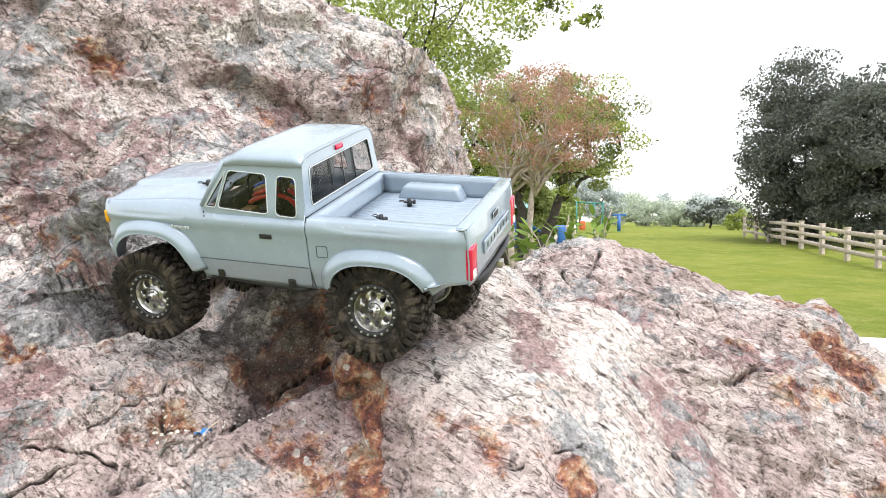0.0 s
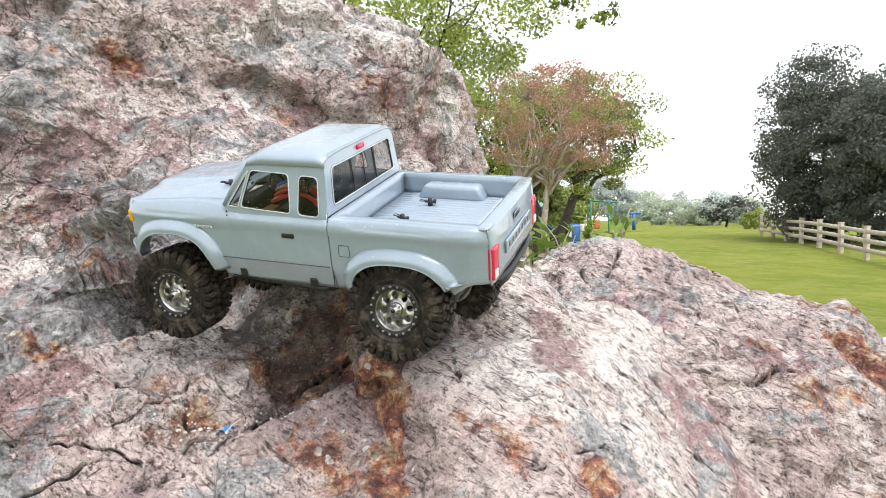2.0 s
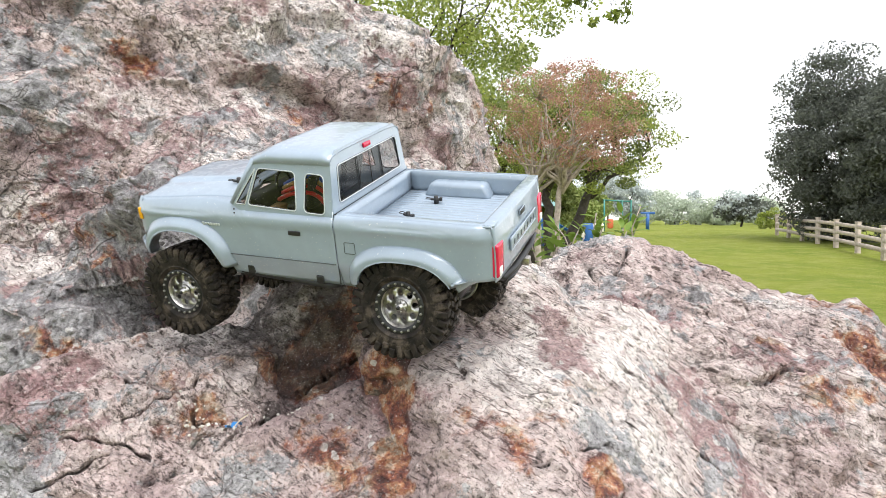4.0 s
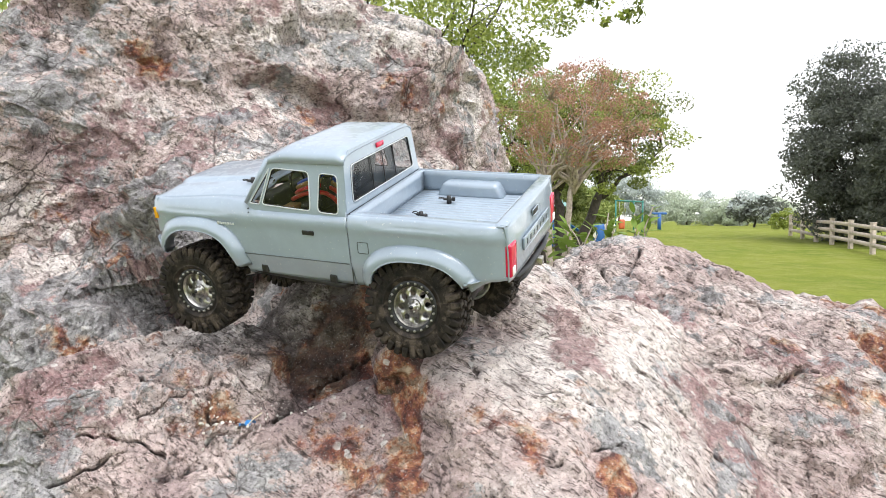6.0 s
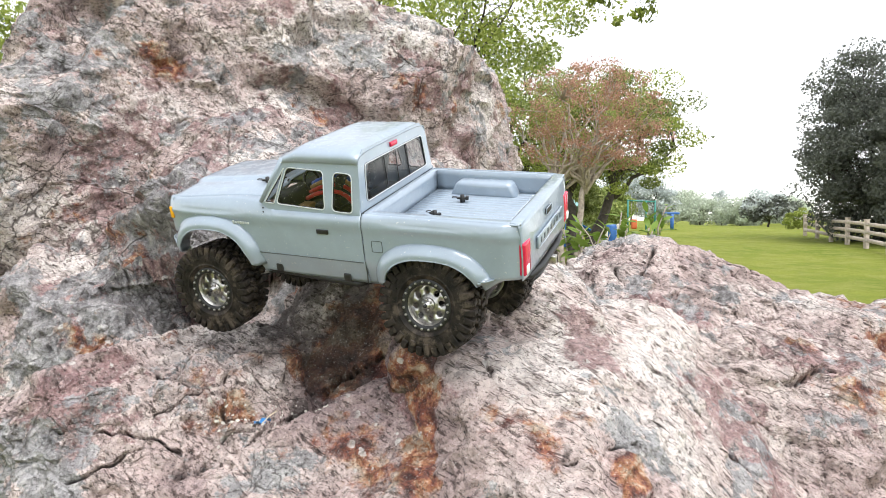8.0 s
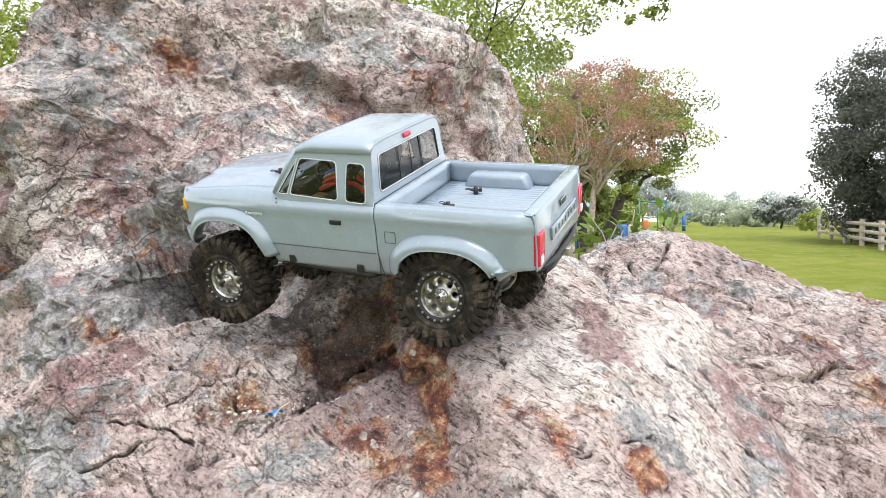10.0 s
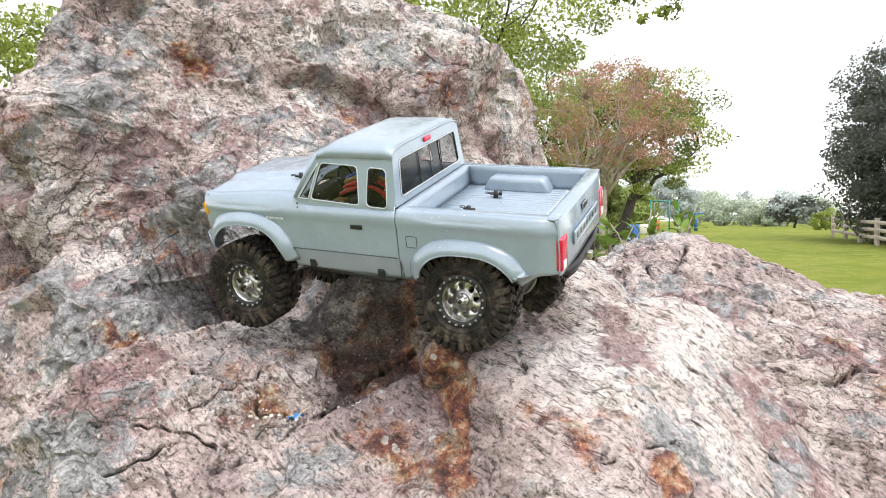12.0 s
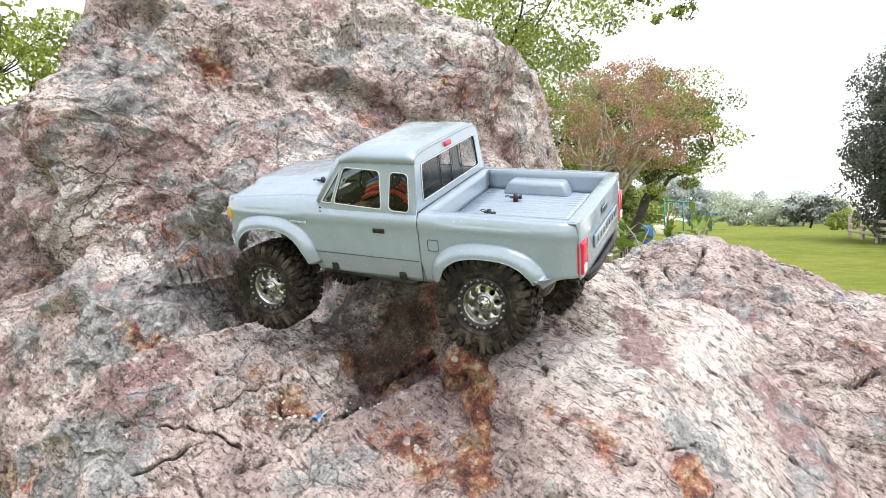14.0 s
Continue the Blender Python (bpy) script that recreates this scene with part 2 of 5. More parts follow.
# ---- boulders ----
# mineral stains, and recess shade painted as dark patches: kind, place, reach, strength
STAINS = [
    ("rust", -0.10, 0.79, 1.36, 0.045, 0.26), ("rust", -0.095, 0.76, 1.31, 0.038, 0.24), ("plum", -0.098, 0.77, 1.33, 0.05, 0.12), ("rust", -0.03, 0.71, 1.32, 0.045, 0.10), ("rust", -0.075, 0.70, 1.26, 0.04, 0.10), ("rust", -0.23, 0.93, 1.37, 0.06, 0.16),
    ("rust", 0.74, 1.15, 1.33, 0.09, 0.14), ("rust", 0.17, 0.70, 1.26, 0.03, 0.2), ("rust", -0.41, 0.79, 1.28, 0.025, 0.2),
    ("plum", -0.72, 1.20, 1.55, 0.16, 0.15), ("plum", -0.62, 1.27, 1.69, 0.12, 0.14), ("plum", 0.02, 2.2, 1.80, 0.14, 0.16), ("plum", -1.0, 1.52, 1.80, 0.13, 0.16),
    ("plum", -0.2, 2.0, 2.12, 0.16, 0.12), ("plum", -0.02, 1.03, 1.45, 0.06, 0.2), ("plum", 0.36, 0.9, 1.25, 0.13, 0.07), ("plum", 0.12, 0.85, 1.38, 0.04, 0.16), ("plum", -0.55, 0.80, 1.36, 0.08, 0.12),
    # dark patches: gully wall and line; gap and left overhang are painted shade
    ("crust_shade", -0.26, 0.99, 1.38, 0.13, 0.28), ("crust_shade", -0.62, 1.08, 1.36, 0.09, 0.25), ("crust_shade", -1.02, 1.46, 1.62, 0.12, 0.22), ("crust_shade", -0.3, 0.82, 1.285, 0.05, 0.2),
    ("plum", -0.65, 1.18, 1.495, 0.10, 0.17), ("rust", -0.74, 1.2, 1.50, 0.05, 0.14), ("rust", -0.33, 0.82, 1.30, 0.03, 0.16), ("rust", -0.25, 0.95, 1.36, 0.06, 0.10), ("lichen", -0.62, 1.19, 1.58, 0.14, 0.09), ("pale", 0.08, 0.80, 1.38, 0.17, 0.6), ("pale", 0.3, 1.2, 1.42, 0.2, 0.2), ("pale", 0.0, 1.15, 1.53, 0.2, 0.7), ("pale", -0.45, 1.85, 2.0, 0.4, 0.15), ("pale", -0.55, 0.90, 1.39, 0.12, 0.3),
    ("pale", -0.5, 0.8, 1.33, 0.18, 0.1), ("plum", 0.45, 1.0, 1.3, 0.2, 0.06),
    ("lichen", -0.85, 1.2, 1.42, 0.13, 0.13), ("lichen", -1.15, 1.6, 2.0, 0.2, 0.10), ("lichen", -0.12, 0.72, 1.24, 0.04, 0.12), ("lichen", -0.58, 0.74, 1.25, 0.10, 0.06), ("pale", -0.27, 0.76, 1.27, 0.10, 0.2), ("rust", -0.20, 0.80, 1.30, 0.05, 0.08), ("pale", -0.45, 0.86, 1.37, 0.10, 0.4),
]
ICO = {}


def ico(level):
    if level not in ICO:
        bm = bmesh.new()
        bmesh.ops.create_icosphere(bm, subdivisions=level, radius=1.0)
        v = np.array([x.co[:] for x in bm.verts])
        f = np.array([[x.index for x in t.verts] for t in bm.faces], dtype=np.int32)
        bm.free()
        ICO[level] = (v, f)
    return ICO[level]


def dome(rings, segs, axis):
    """A closed sphere of directions, its rings gathered on the side of the axis."""
    t = np.linspace(0, 1, rings + 2)[1:-1]
    a = np.where(t < 0.84, t / 0.84 * 1.75, 1.75 + (t - 0.84) / 0.16 * (math.pi - 1.75))
    k = 2 * math.pi * np.arange(segs) / segs
    ring = np.stack([np.sin(a)[:, None] * np.cos(k), np.sin(a)[:, None] * np.sin(k), np.repeat(np.cos(a)[:, None], segs, 1)], 2).reshape(-1, 3)
    v = np.concatenate([ring, [[0, 0, 1], [0, 0, -1]]])
    i = np.arange(rings * segs).reshape(rings, segs)
    j = np.roll(i, -1, 1)
    f = np.concatenate([np.stack([i[:-1], i[1:], j[1:]], 2).reshape(-1, 3), np.stack([i[:-1], j[1:], j[:-1]], 2).reshape(-1, 3),
                        np.stack([np.full(segs, rings * segs), i[0], j[0]], 1), np.stack([np.full(segs, rings * segs + 1), j[-1], i[-1]], 1)]).astype(np.int32)
    z = np.array(axis, float) / np.linalg.norm(axis)
    x = np.cross([0, 0, 1.0], z)
    x /= np.linalg.norm(x)
    return v @ np.stack([x, np.cross(z, x), z]), f


def boulder(name, label, centre, radii, planes, level=8, soft=36.0, rough=1.0, seed=0, rust=0.0, crust_shade=0.0, plum=0.0, lichen=0.0, dense=(0.0, -0.75, 0.5), crevices=(), coarse=1.0, joints=0.6, pull=0.70, group="rocks of the pile", category="boulder"):
    """A closed boulder: a rounded block cut by planes (point and outward normal), broken by blocks, cracks and grain."""
    if isinstance(level, tuple):
        u, f = dome(*level, dense)
    else:
        u, f = ico(level)
        u = u + pull * np.array(dense) / np.linalg.norm(dense)
        u = u / np.linalg.norm(u, axis=1)[:, None]
    c, ray = np.array(centre), u * np.array(radii)
    inv = np.full(len(u), 1.0) ** soft
    for point, normal in planes:
        nn = np.array(normal) / np.linalg.norm(normal)
        d = float(nn @ (np.array(point) - c))
        inv = inv + np.maximum((ray @ nn) / d, 0.0) ** soft
    p = c + ray * (inv ** (-1 / soft))[:, None]
    # normals of the plain block
    fn = np.cross(p[f[:, 1]] - p[f[:, 0]], p[f[:, 2]] - p[f[:, 0]])
    nv = np.zeros_like(p)
    for k in range(3):
        np.add.at(nv, f[:, k], fn)
    nv /= np.linalg.norm(nv, axis=1)[:, None] + 1e-12
    w = p + 0.022 * np.stack([fbm(p * 6 + s, seed + 40 + s, 3) for s in (0, 3, 6)], 1)
    tilt = np.array([[0.93, 0.25, 0.27], [-0.31, 0.93, 0.20], [-0.20, -0.27, 0.94]])
    wr = w @ tilt.T
    # broken into tilted facets, large to small
    h = coarse * 0.016 * fbm(p * 3.0, seed + 2, 3)
    big, edge = cells(wr * np.array([3.2, 3.2, 4.6]), seed + 1, 22.0)
    h += coarse * 0.036 * big
    mid, edge2 = cells(wr * np.array([8.0, 8.0, 12.0]), seed + 5, 26.0)
    h += 0.5 * (rough + coarse) * 0.015 * mid
    fine = w + 0.006 * np.stack([vnoise(p * 40 + s, seed + 70 + s) for s in (0, 3, 6)], 1)
    h += rough * 0.0072 * cells(fine * np.array([21, 21, 30]), seed + 8, 24.0)[0]
    h += rough * 0.0034 * cells(fine * 54, seed + 18, 20.0)[0]
    # open joints between the facets
    crack = np.zeros(len(p))
    gate = np.clip(fbm(p * 4.0, seed + 9, 2) * 3 + 0.6 * joints, 0, 1)
    crack = np.maximum(crack, np.clip(1 - edge / 0.016, 0, 1) * gate * 0.7)
    gate2 = np.clip(fbm(p * 9.0, seed + 19, 2) * 3 - 0.5 + 0.5 * joints, 0, 1)
    crack = np.maximum(crack, np.clip(1 - edge2 / 0.030, 0, 1) * gate2 * 0.5)
    crack = crack * min(1.0, 0.25 + joints)
    near = p + 0.010 * np.stack([fbm(p * 22 + s, seed + 60 + s, 3) for s in (0, 3, 6)], 1)
    for wide, deep, *stops in crevices:
        for a, b in zip(stops, stops[1:]):
            a, b = np.array(a), np.array(b)
            t = np.clip(((near - a) @ (b - a)) / ((b - a) @ (b - a)), 0, 1)
            v = near - a - t[:, None] * (b - a)
            v = v - 0.75 * nv * (v * nv).sum(1)[:, None]
            d = np.sqrt((v * v).sum(1))
            cut = np.exp(-(d / (0.45 * wide)) ** 2)
            crack = np.maximum(crack, cut)
            h -= deep * 0.5 * cut
    h -= 0.5 * (rough + coarse) * 0.011 * crack
    h += rough * (0.0022 * ridged(w * 15, seed + 12, 2) + 0.0018 * fbm(p * 36, seed + 15, 3, 0.6) + 0.0007 * fbm(p * 120, seed + 17, 2, 0.7))
    p = p + nv * h[:, None]
    me = from_arrays(name, p, f, ROCK, False)
    stains = {"rust": np.full(len(p), rust), "crust_shade": np.full(len(p), crust_shade), "plum": np.full(len(p), plum), "pale": np.zeros(len(p)), "lichen": np.full(len(p), lichen), "crack": crack, "joints": np.full(len(p), joints)}
    for kind, x, y, z, r, amount in STAINS:
        d = np.sqrt(((w - np.array([x, y, z])) ** 2).sum(1)) / r
        stains[kind] = stains[kind] + amount * np.clip(1.4 - d, 0, 1)
    for key, values in stains.items():
        a = me.attributes.new(key, "FLOAT", "POINT")
        a.data.foreach_set("value", values.astype(np.float32))
    ob = new(name, me)
    return tagged(ob, label, category, group)


boulder("boulder", "huge pale pink and grey weathered boulder rising behind the rest", (-0.66, 2.32, 1.15), (1.6, 1.5, 2.2), [
    ((-0.21, 2.0, 2.03), (0.30, -0.72, 0.63)), ((-0.5, 1.82, 1.99), (0.40, -0.76, 0.50)), ((-1.11, 1.56, 1.88), (-0.11, -0.92, 0.39)),
    ((-0.08, 2.13, 1.85), (0.42, -0.85, 0.26)), ((-0.055, 2.35, 1.8), (0.95, -0.2, 0.15)), ((-0.3, 2.1, 2.28), (0.40, -0.05, 0.92)),
    ((-1.40, 1.7, 1.9), (-0.95, -0.1, 0.2)), ((-1.22, 1.52, 1.56), (-0.55, -0.75, -0.35)), ((-0.6, 1.60, 1.45), (0, -0.95, -0.3)),
    ((-0.6, 3.2, 1.5), (0, 1, 0.2)), ((0, 2.3, -0.1), (0, 0, -1))], (310, 960), rough=0.85, coarse=1.6, joints=1.0, dense=(0.12, -0.9, 0.35), seed=1, plum=0.02, lichen=0.02, crevices=[
    (0.008, 0.018, (-0.79, 1.485, 1.735), (-0.832, 1.527, 1.713), (-0.951, 1.602, 1.698), (-0.979, 1.601, 1.678)),
    (0.006, 0.014, (-0.418, 1.918, 1.889), (-0.354, 1.94, 1.881), (-0.321, 1.973, 1.961), (-0.385, 2.012, 2.116), (-0.419, 2.026, 2.17)),
    (0.007, 0.014, (-0.007, 2.557, 1.971), (-0.05, 2.314, 1.891), (-0.054, 2.24, 1.766)),
    (0.006, 0.014, (-1.08, 1.659, 2.038), (-0.963, 1.597, 1.944), (-0.91, 1.611, 1.878), (-0.948, 1.621, 1.803), (-1.012, 1.586, 1.751), (-1.084, 1.55, 1.684)),
])
boulder("boulder", "pink and plum-stained grey boulder leaning against the huge one", (-0.62, 1.75, 1.05), (0.9, 0.8, 1.2), [
    ((-0.75, 1.20, 1.52), (-0.1, -0.96, 0.27)), ((-0.5, 1.38, 1.72), (0.15, -0.55, 0.82)), ((-0.31, 1.54, 1.68), (0.72, -0.28, 0.62)),
    ((-0.67, 1.27, 1.64), (-0.6, -0.55, 0.57)), ((-0.5, 1.5, 1.82), (0, 0.1, 1)), ((-0.16, 1.68, 1.6), (0.85, -0.15, 0.5)),
    ((-0.65, 1.178, 1.462), (0.05, -0.6, -0.8)), ((-1.09, 1.25, 1.35), (-0.9, -0.3, 0.2)), ((0, 2.3, -0.1), (0, 0, -1))], 8, rough=1.1, coarse=1.2, joints=0.9, pull=0.8, seed=2, rust=0.03, plum=0.05, lichen=0.05, crevices=[
    (0.008, 0.018, (-0.79, 1.485, 1.735), (-0.832, 1.527, 1.713), (-0.951, 1.602, 1.698), (-0.979, 1.601, 1.678)),
    (0.008, 0.016, (-0.687, 1.394, 1.751), (-0.644, 1.383, 1.76), (-0.609, 1.419, 1.79), (-0.634, 1.58, 1.833)),
    (0.01, 0.018, (-0.944, 1.445, 1.521), (-0.946, 1.506, 1.598), (-0.969, 1.595, 1.643)),
    (0.005, 0.012, (-1.115, 1.595, 1.523), (-0.955, 1.442, 1.508)),
    (0.008, 0.016, (-0.639, 1.203, 1.541), (-0.622, 1.2, 1.509), (-0.588, 1.188, 1.488)),
    (0.007, 0.014, (-1.026, 1.579, 1.661), (-0.96, 1.598, 1.706), (-0.832, 1.527, 1.715)),
    (0.006, 0.012, (-0.727, 1.185, 1.474), (-0.681, 1.184, 1.452), (-0.642, 1.172, 1.387)),
])
boulder("boulder", "low cracked pinkish boulder with grey lichen and rusty stains", (-0.5, 1.0, 0.9), (0.6, 0.5, 0.9), [
    ((-0.48, 0.85, 1.37), (0.10, -0.20, 0.97)), ((-0.40, 0.78, 1.31), (0.22, -0.74, 0.62)), ((-0.57, 0.86, 1.378), (-0.48, -0.02, 0.87)), ((-0.725, 0.80, 1.28), (-0.9, 0.05, 0.42)), ((-0.66, 0.77, 1.30), (-0.6, -0.75, 0.3)),
    ((-0.5, 1.02, 1.39), (0, 0.9, 0.4)), ((-0.29, 0.84, 1.31), (0.8, -0.2, 0.55)), ((0, 2.3, -0.1), (0, 0, -1))], 8, seed=3, coarse=0.6, joints=0.7, rust=0.03, plum=-0.01, lichen=0.02, crevices=[
    (0.0060, 0.016, (-0.500, 0.835, 1.369), (-0.442, 0.821, 1.358), (-0.419, 0.809, 1.348), (-0.399, 0.809, 1.337), (-0.382, 0.818, 1.344), (-0.371, 0.853, 1.358), (-0.362, 0.891, 1.365)),
    (0.0045, 0.009, (-0.399, 0.809, 1.337), (-0.429, 0.793, 1.329), (-0.450, 0.779, 1.321)),
    # shadow under the wedge, carved and coloured in as a dark joint
    (0.0065, 0.018, (-0.385, 0.807, 1.329), (-0.360, 0.791, 1.309), (-0.328, 0.803, 1.305)),
    (0.0050, 0.007, (-0.529, 0.689, 1.244), (-0.516, 0.703, 1.255), (-0.481, 0.720, 1.262), (-0.453, 0.732, 1.268)),
    (0.0036, 0.005, (-0.573, 0.727, 1.304), (-0.519, 0.739, 1.297), (-0.449, 0.747, 1.284), (-0.406, 0.751, 1.272)),
    (0.0055, 0.018, (-0.367, 0.771, 1.273), (-0.345, 0.779, 1.287), (-0.315, 0.797, 1.287), (-0.278, 0.85, 1.291), (-0.247, 0.912, 1.302)),
])
boulder("boulder", "flat sloping slab of brown and grey rock in the gully", (-0.18, 0.98, 0.9), (0.45, 0.6, 0.9), [
    ((-0.19, 0.77, 1.285), (0.0, -0.58, 0.81)), ((-0.31, 0.80, 1.285), (-0.62, 0.3, 0.7)), ((-0.14, 0.86, 1.355), (-0.35, 0.5, 0.8)),
    ((0, 2.3, -0.1), (0, 0, -1))], 8, seed=4, rust=0.02, lichen=-0.02, rough=0.8, coarse=0.3, joints=0.6, crevices=[
    (0.005, 0.01, (0.192, 0.961, 1.409), (0.264, 1.052, 1.422)),
    # cavity next to the pale slab: carved, with its shade coloured in
    (0.01, 0.03, (-0.144, 0.894, 1.346), (-0.127, 0.834, 1.338)),
    (0.007, 0.016, (0.211, 0.879, 1.371), (0.247, 0.881, 1.347), (0.308, 0.854, 1.289), (0.339, 0.874, 1.273)),
])
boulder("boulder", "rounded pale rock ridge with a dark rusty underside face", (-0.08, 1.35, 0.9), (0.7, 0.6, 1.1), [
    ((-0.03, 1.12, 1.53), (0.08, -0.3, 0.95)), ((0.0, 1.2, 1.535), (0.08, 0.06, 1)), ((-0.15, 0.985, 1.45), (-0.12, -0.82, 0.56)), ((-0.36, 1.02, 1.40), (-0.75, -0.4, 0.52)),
    ((0.13, 1.25, 1.49), (0.8, 0.0, 0.6)), ((0.0, 1.42, 1.52), (0, 0.9, 0.45)), ((0, 2.3, -0.1), (0, 0, -1))], 7, seed=5, rough=0.85, coarse=0.45, joints=0.4, rust=0.03, crust_shade=0.05, crevices=[
    (0.008, 0.03, (-0.367, 0.771, 1.273), (-0.345, 0.779, 1.287), (-0.315, 0.797, 1.287), (-0.278, 0.85, 1.291), (-0.247, 0.912, 1.302), (-0.219, 0.918, 1.326), (-0.164, 0.938, 1.371)),
    (0.008, 0.02, (-0.143, 0.97, 1.434), (-0.052, 0.966, 1.456), (0.037, 0.965, 1.465), (0.121, 0.949, 1.456)),
])
boulder("boulder", "large pale pink slab with a rust-red broken edge", (0.22, 1.0, 0.85), (0.7, 0.7, 1.0), [
    ((0.06, 0.85, 1.39), (0.10, -0.23, 0.97)), ((0.30, 0.87, 1.29), (0.55, -0.42, 0.72)), ((0.05, 0.68, 1.31), (-0.05, -0.53, 0.85)),
    ((-0.108, 0.79, 1.37), (-0.90, -0.42, -0.06)), ((-0.02, 0.735, 1.36), (-0.62, -0.62, 0.38)), ((-0.1, 0.95, 1.42), (-0.8, 0.45, 0.25)), ((0.1, 1.10, 1.44), (0, 0.95, 0.3)),
    ((0, 2.3, -0.1), (0, 0, -1))], 8, soft=110.0, seed=6, plum=-0.04, rust=0.0, rough=0.6, coarse=0.15, joints=0.12, crevices=[
    (0.0045, 0.010, (-0.010, 0.823, 1.390), (-0.004, 0.789, 1.373), (0.005, 0.767, 1.361)),
    (0.0050, 0.012, (0.074, 0.664, 1.299), (0.102, 0.669, 1.304), (0.138, 0.690, 1.306), (0.188, 0.742, 1.299)),
    (0.0060, 0.013, (0.043, 0.781, 1.370), (0.086, 0.765, 1.364), (0.144, 0.772, 1.349)),
    (0.0080, 0.018, (0.235, 0.905, 1.365), (0.277, 0.894, 1.320), (0.321, 0.875, 1.277), (0.347, 0.838, 1.234)),
    # same cavity on this side, hollowed and its shade painted dark
    (0.0075, 0.021, (-0.144, 0.894, 1.346), (-0.127, 0.834, 1.338)),
    (0.0040, 0.007, (0.192, 0.961, 1.409), (0.264, 1.052, 1.422)),
])
boulder("boulder", "broad pale grey and pink boulder falling towards the grass", (0.48, 1.4, 0.75), (0.8, 0.8, 1.2), [
    ((0.51, 1.20, 1.41), (0.23, -0.44, 0.87)), ((0.37, 1.31, 1.49), (0.05, -0.33, 0.94)), ((0.53, 1.06, 1.32), (0.16, -0.60, 0.78)),
    ((0.38, 0.94, 1.29), (0.3, -0.66, 0.69)), ((0.64, 1.18, 1.36), (0.35, -0.40, 0.85)), ((0.36, 1.47, 1.55), (0.1, 0.9, 0.45)),
    ((0.5, 1.46, 1.49), (0.42, 0.3, 0.86)), ((0.25, 1.33, 1.495), (-0.6, -0.1, 0.8)), ((0, 2.3, -0.1), (0, 0, -1))], 8, seed=7, coarse=0.6, joints=0.5, plum=0.01, lichen=0.02, crevices=[
    (0.010, 0.030, (0.245, 1.281, 1.484), (0.258, 1.203, 1.457)),
    (0.009, 0.026, (0.342, 1.360, 1.509), (0.302, 1.256, 1.475), (0.330, 1.211, 1.456)),
    (0.005, 0.012, (0.545, 1.17, 1.377), (0.547, 1.253, 1.407)),
])
boulder("boulder", "pale shoulder of rock with tan stains beside the path", (0.66, 1.3, 0.65), (0.5, 0.6, 1.1), [
    ((0.72, 1.3, 1.385), (0.15, -0.2, 0.97)), ((0.62, 1.05, 1.309), (0.2, -0.75, 0.63)), ((0.875, 1.3, 1.36), (0.85, -0.1, 0.5)),
    ((0.75, 1.5, 1.38), (0.1, 0.9, 0.4)), ((0, 2.3, -0.1), (0, 0, -1))], 7, seed=8, rust=0.015, crevices=[
    (0.008, 0.022, (0.470, 1.010, 1.312), (0.495, 1.025, 1.317), (0.563, 1.056, 1.330)),
    (0.006, 0.016, (0.51, 1.043, 1.308), (0.578, 1.06, 1.323)),
    (0.005, 0.012, (0.545, 1.17, 1.377), (0.547, 1.253, 1.407)),
    (0.004, 0.01, (0.544, 1.066, 1.327), (0.57, 1.157, 1.363)),
])
boulder("boulder", "grey lichen-covered rock under the plum-stained boulder", (-0.86, 1.50, 1.0), (0.40, 0.45, 0.6), [
    ((-0.80, 1.25, 1.455), (-0.1, -0.35, 0.93)), ((-0.80, 1.165, 1.36), (0.05, -0.95, 0.25)), ((-0.69, 1.22, 1.38), (0.85, -0.45, 0.15)),
    ((0, 2.3, -0.1), (0, 0, -1))], 7, seed=12, rust=0.03, lichen=0.035, coarse=0.8, joints=0.5)
boulder("stone", "rust and ochre knob of stone bedded in the sloping slab", (-0.150, 0.842, 1.292), (0.050, 0.046, 0.042), [
    ((-0.150, 0.82, 1.325), (0.0, -0.5, 0.86)), ((-0.115, 0.83, 1.30), (0.8, -0.5, 0.2)), ((-0.155, 0.80, 1.29), (-0.1, -0.95, 0.2))], 6, seed=13, rust=0.09, rough=0.6, coarse=0.25, joints=0.2, category="stone")
boulder("stone", "dark rust-brown lump under the lip of the pale slab", (-0.100, 0.845, 1.362), (0.045, 0.052, 0.038), [
    ((-0.110, 0.81, 1.36), (-0.4, -0.9, -0.1)), ((-0.135, 0.84, 1.365), (-0.9, -0.3, 0.2))], 6, seed=14, rust=0.10, crust_shade=0.14, rough=0.7, coarse=0.25, joints=0.2, category="stone")
boulder("stone", "small pale wedge of stone caught in the crevice", (-0.124, 0.832, 1.338), (0.011, 0.012, 0.016), [
    ((-0.124, 0.824, 1.338), (-0.3, -0.9, 0.2))], 5, seed=15, rough=0.3, coarse=0.05, joints=0.0, category="stone")
boulder("boulder", "dark brown cracked boulder low at the foot of the pile", (-1.35, 1.65, 0.7), (0.6, 0.65, 1.1), [
    ((-1.08, 1.21, 1.3), (-0.2, -0.93, 0.3)), ((-1.2, 1.4, 1.36), (-0.2, -0.3, 0.93)), ((0, 2.3, -0.1), (0, 0, -1))], 6, seed=9, crust_shade=0.15, rust=0.02)
# this boulder's shade is put into its colour by the dark patches
boulder("boulder", "shaded grey-brown boulder behind the pile", (-2.1, 2.5, 0.9), (1.0, 1.0, 1.7), [
    ((-1.45, 1.66, 1.55), (0.1, -0.93, 0.3)), ((-2.0, 2.3, 2.02), (0, -0.2, 1)), ((0, 2.3, -0.1), (0, 0, -1))], 6, seed=10, crust_shade=0.12)
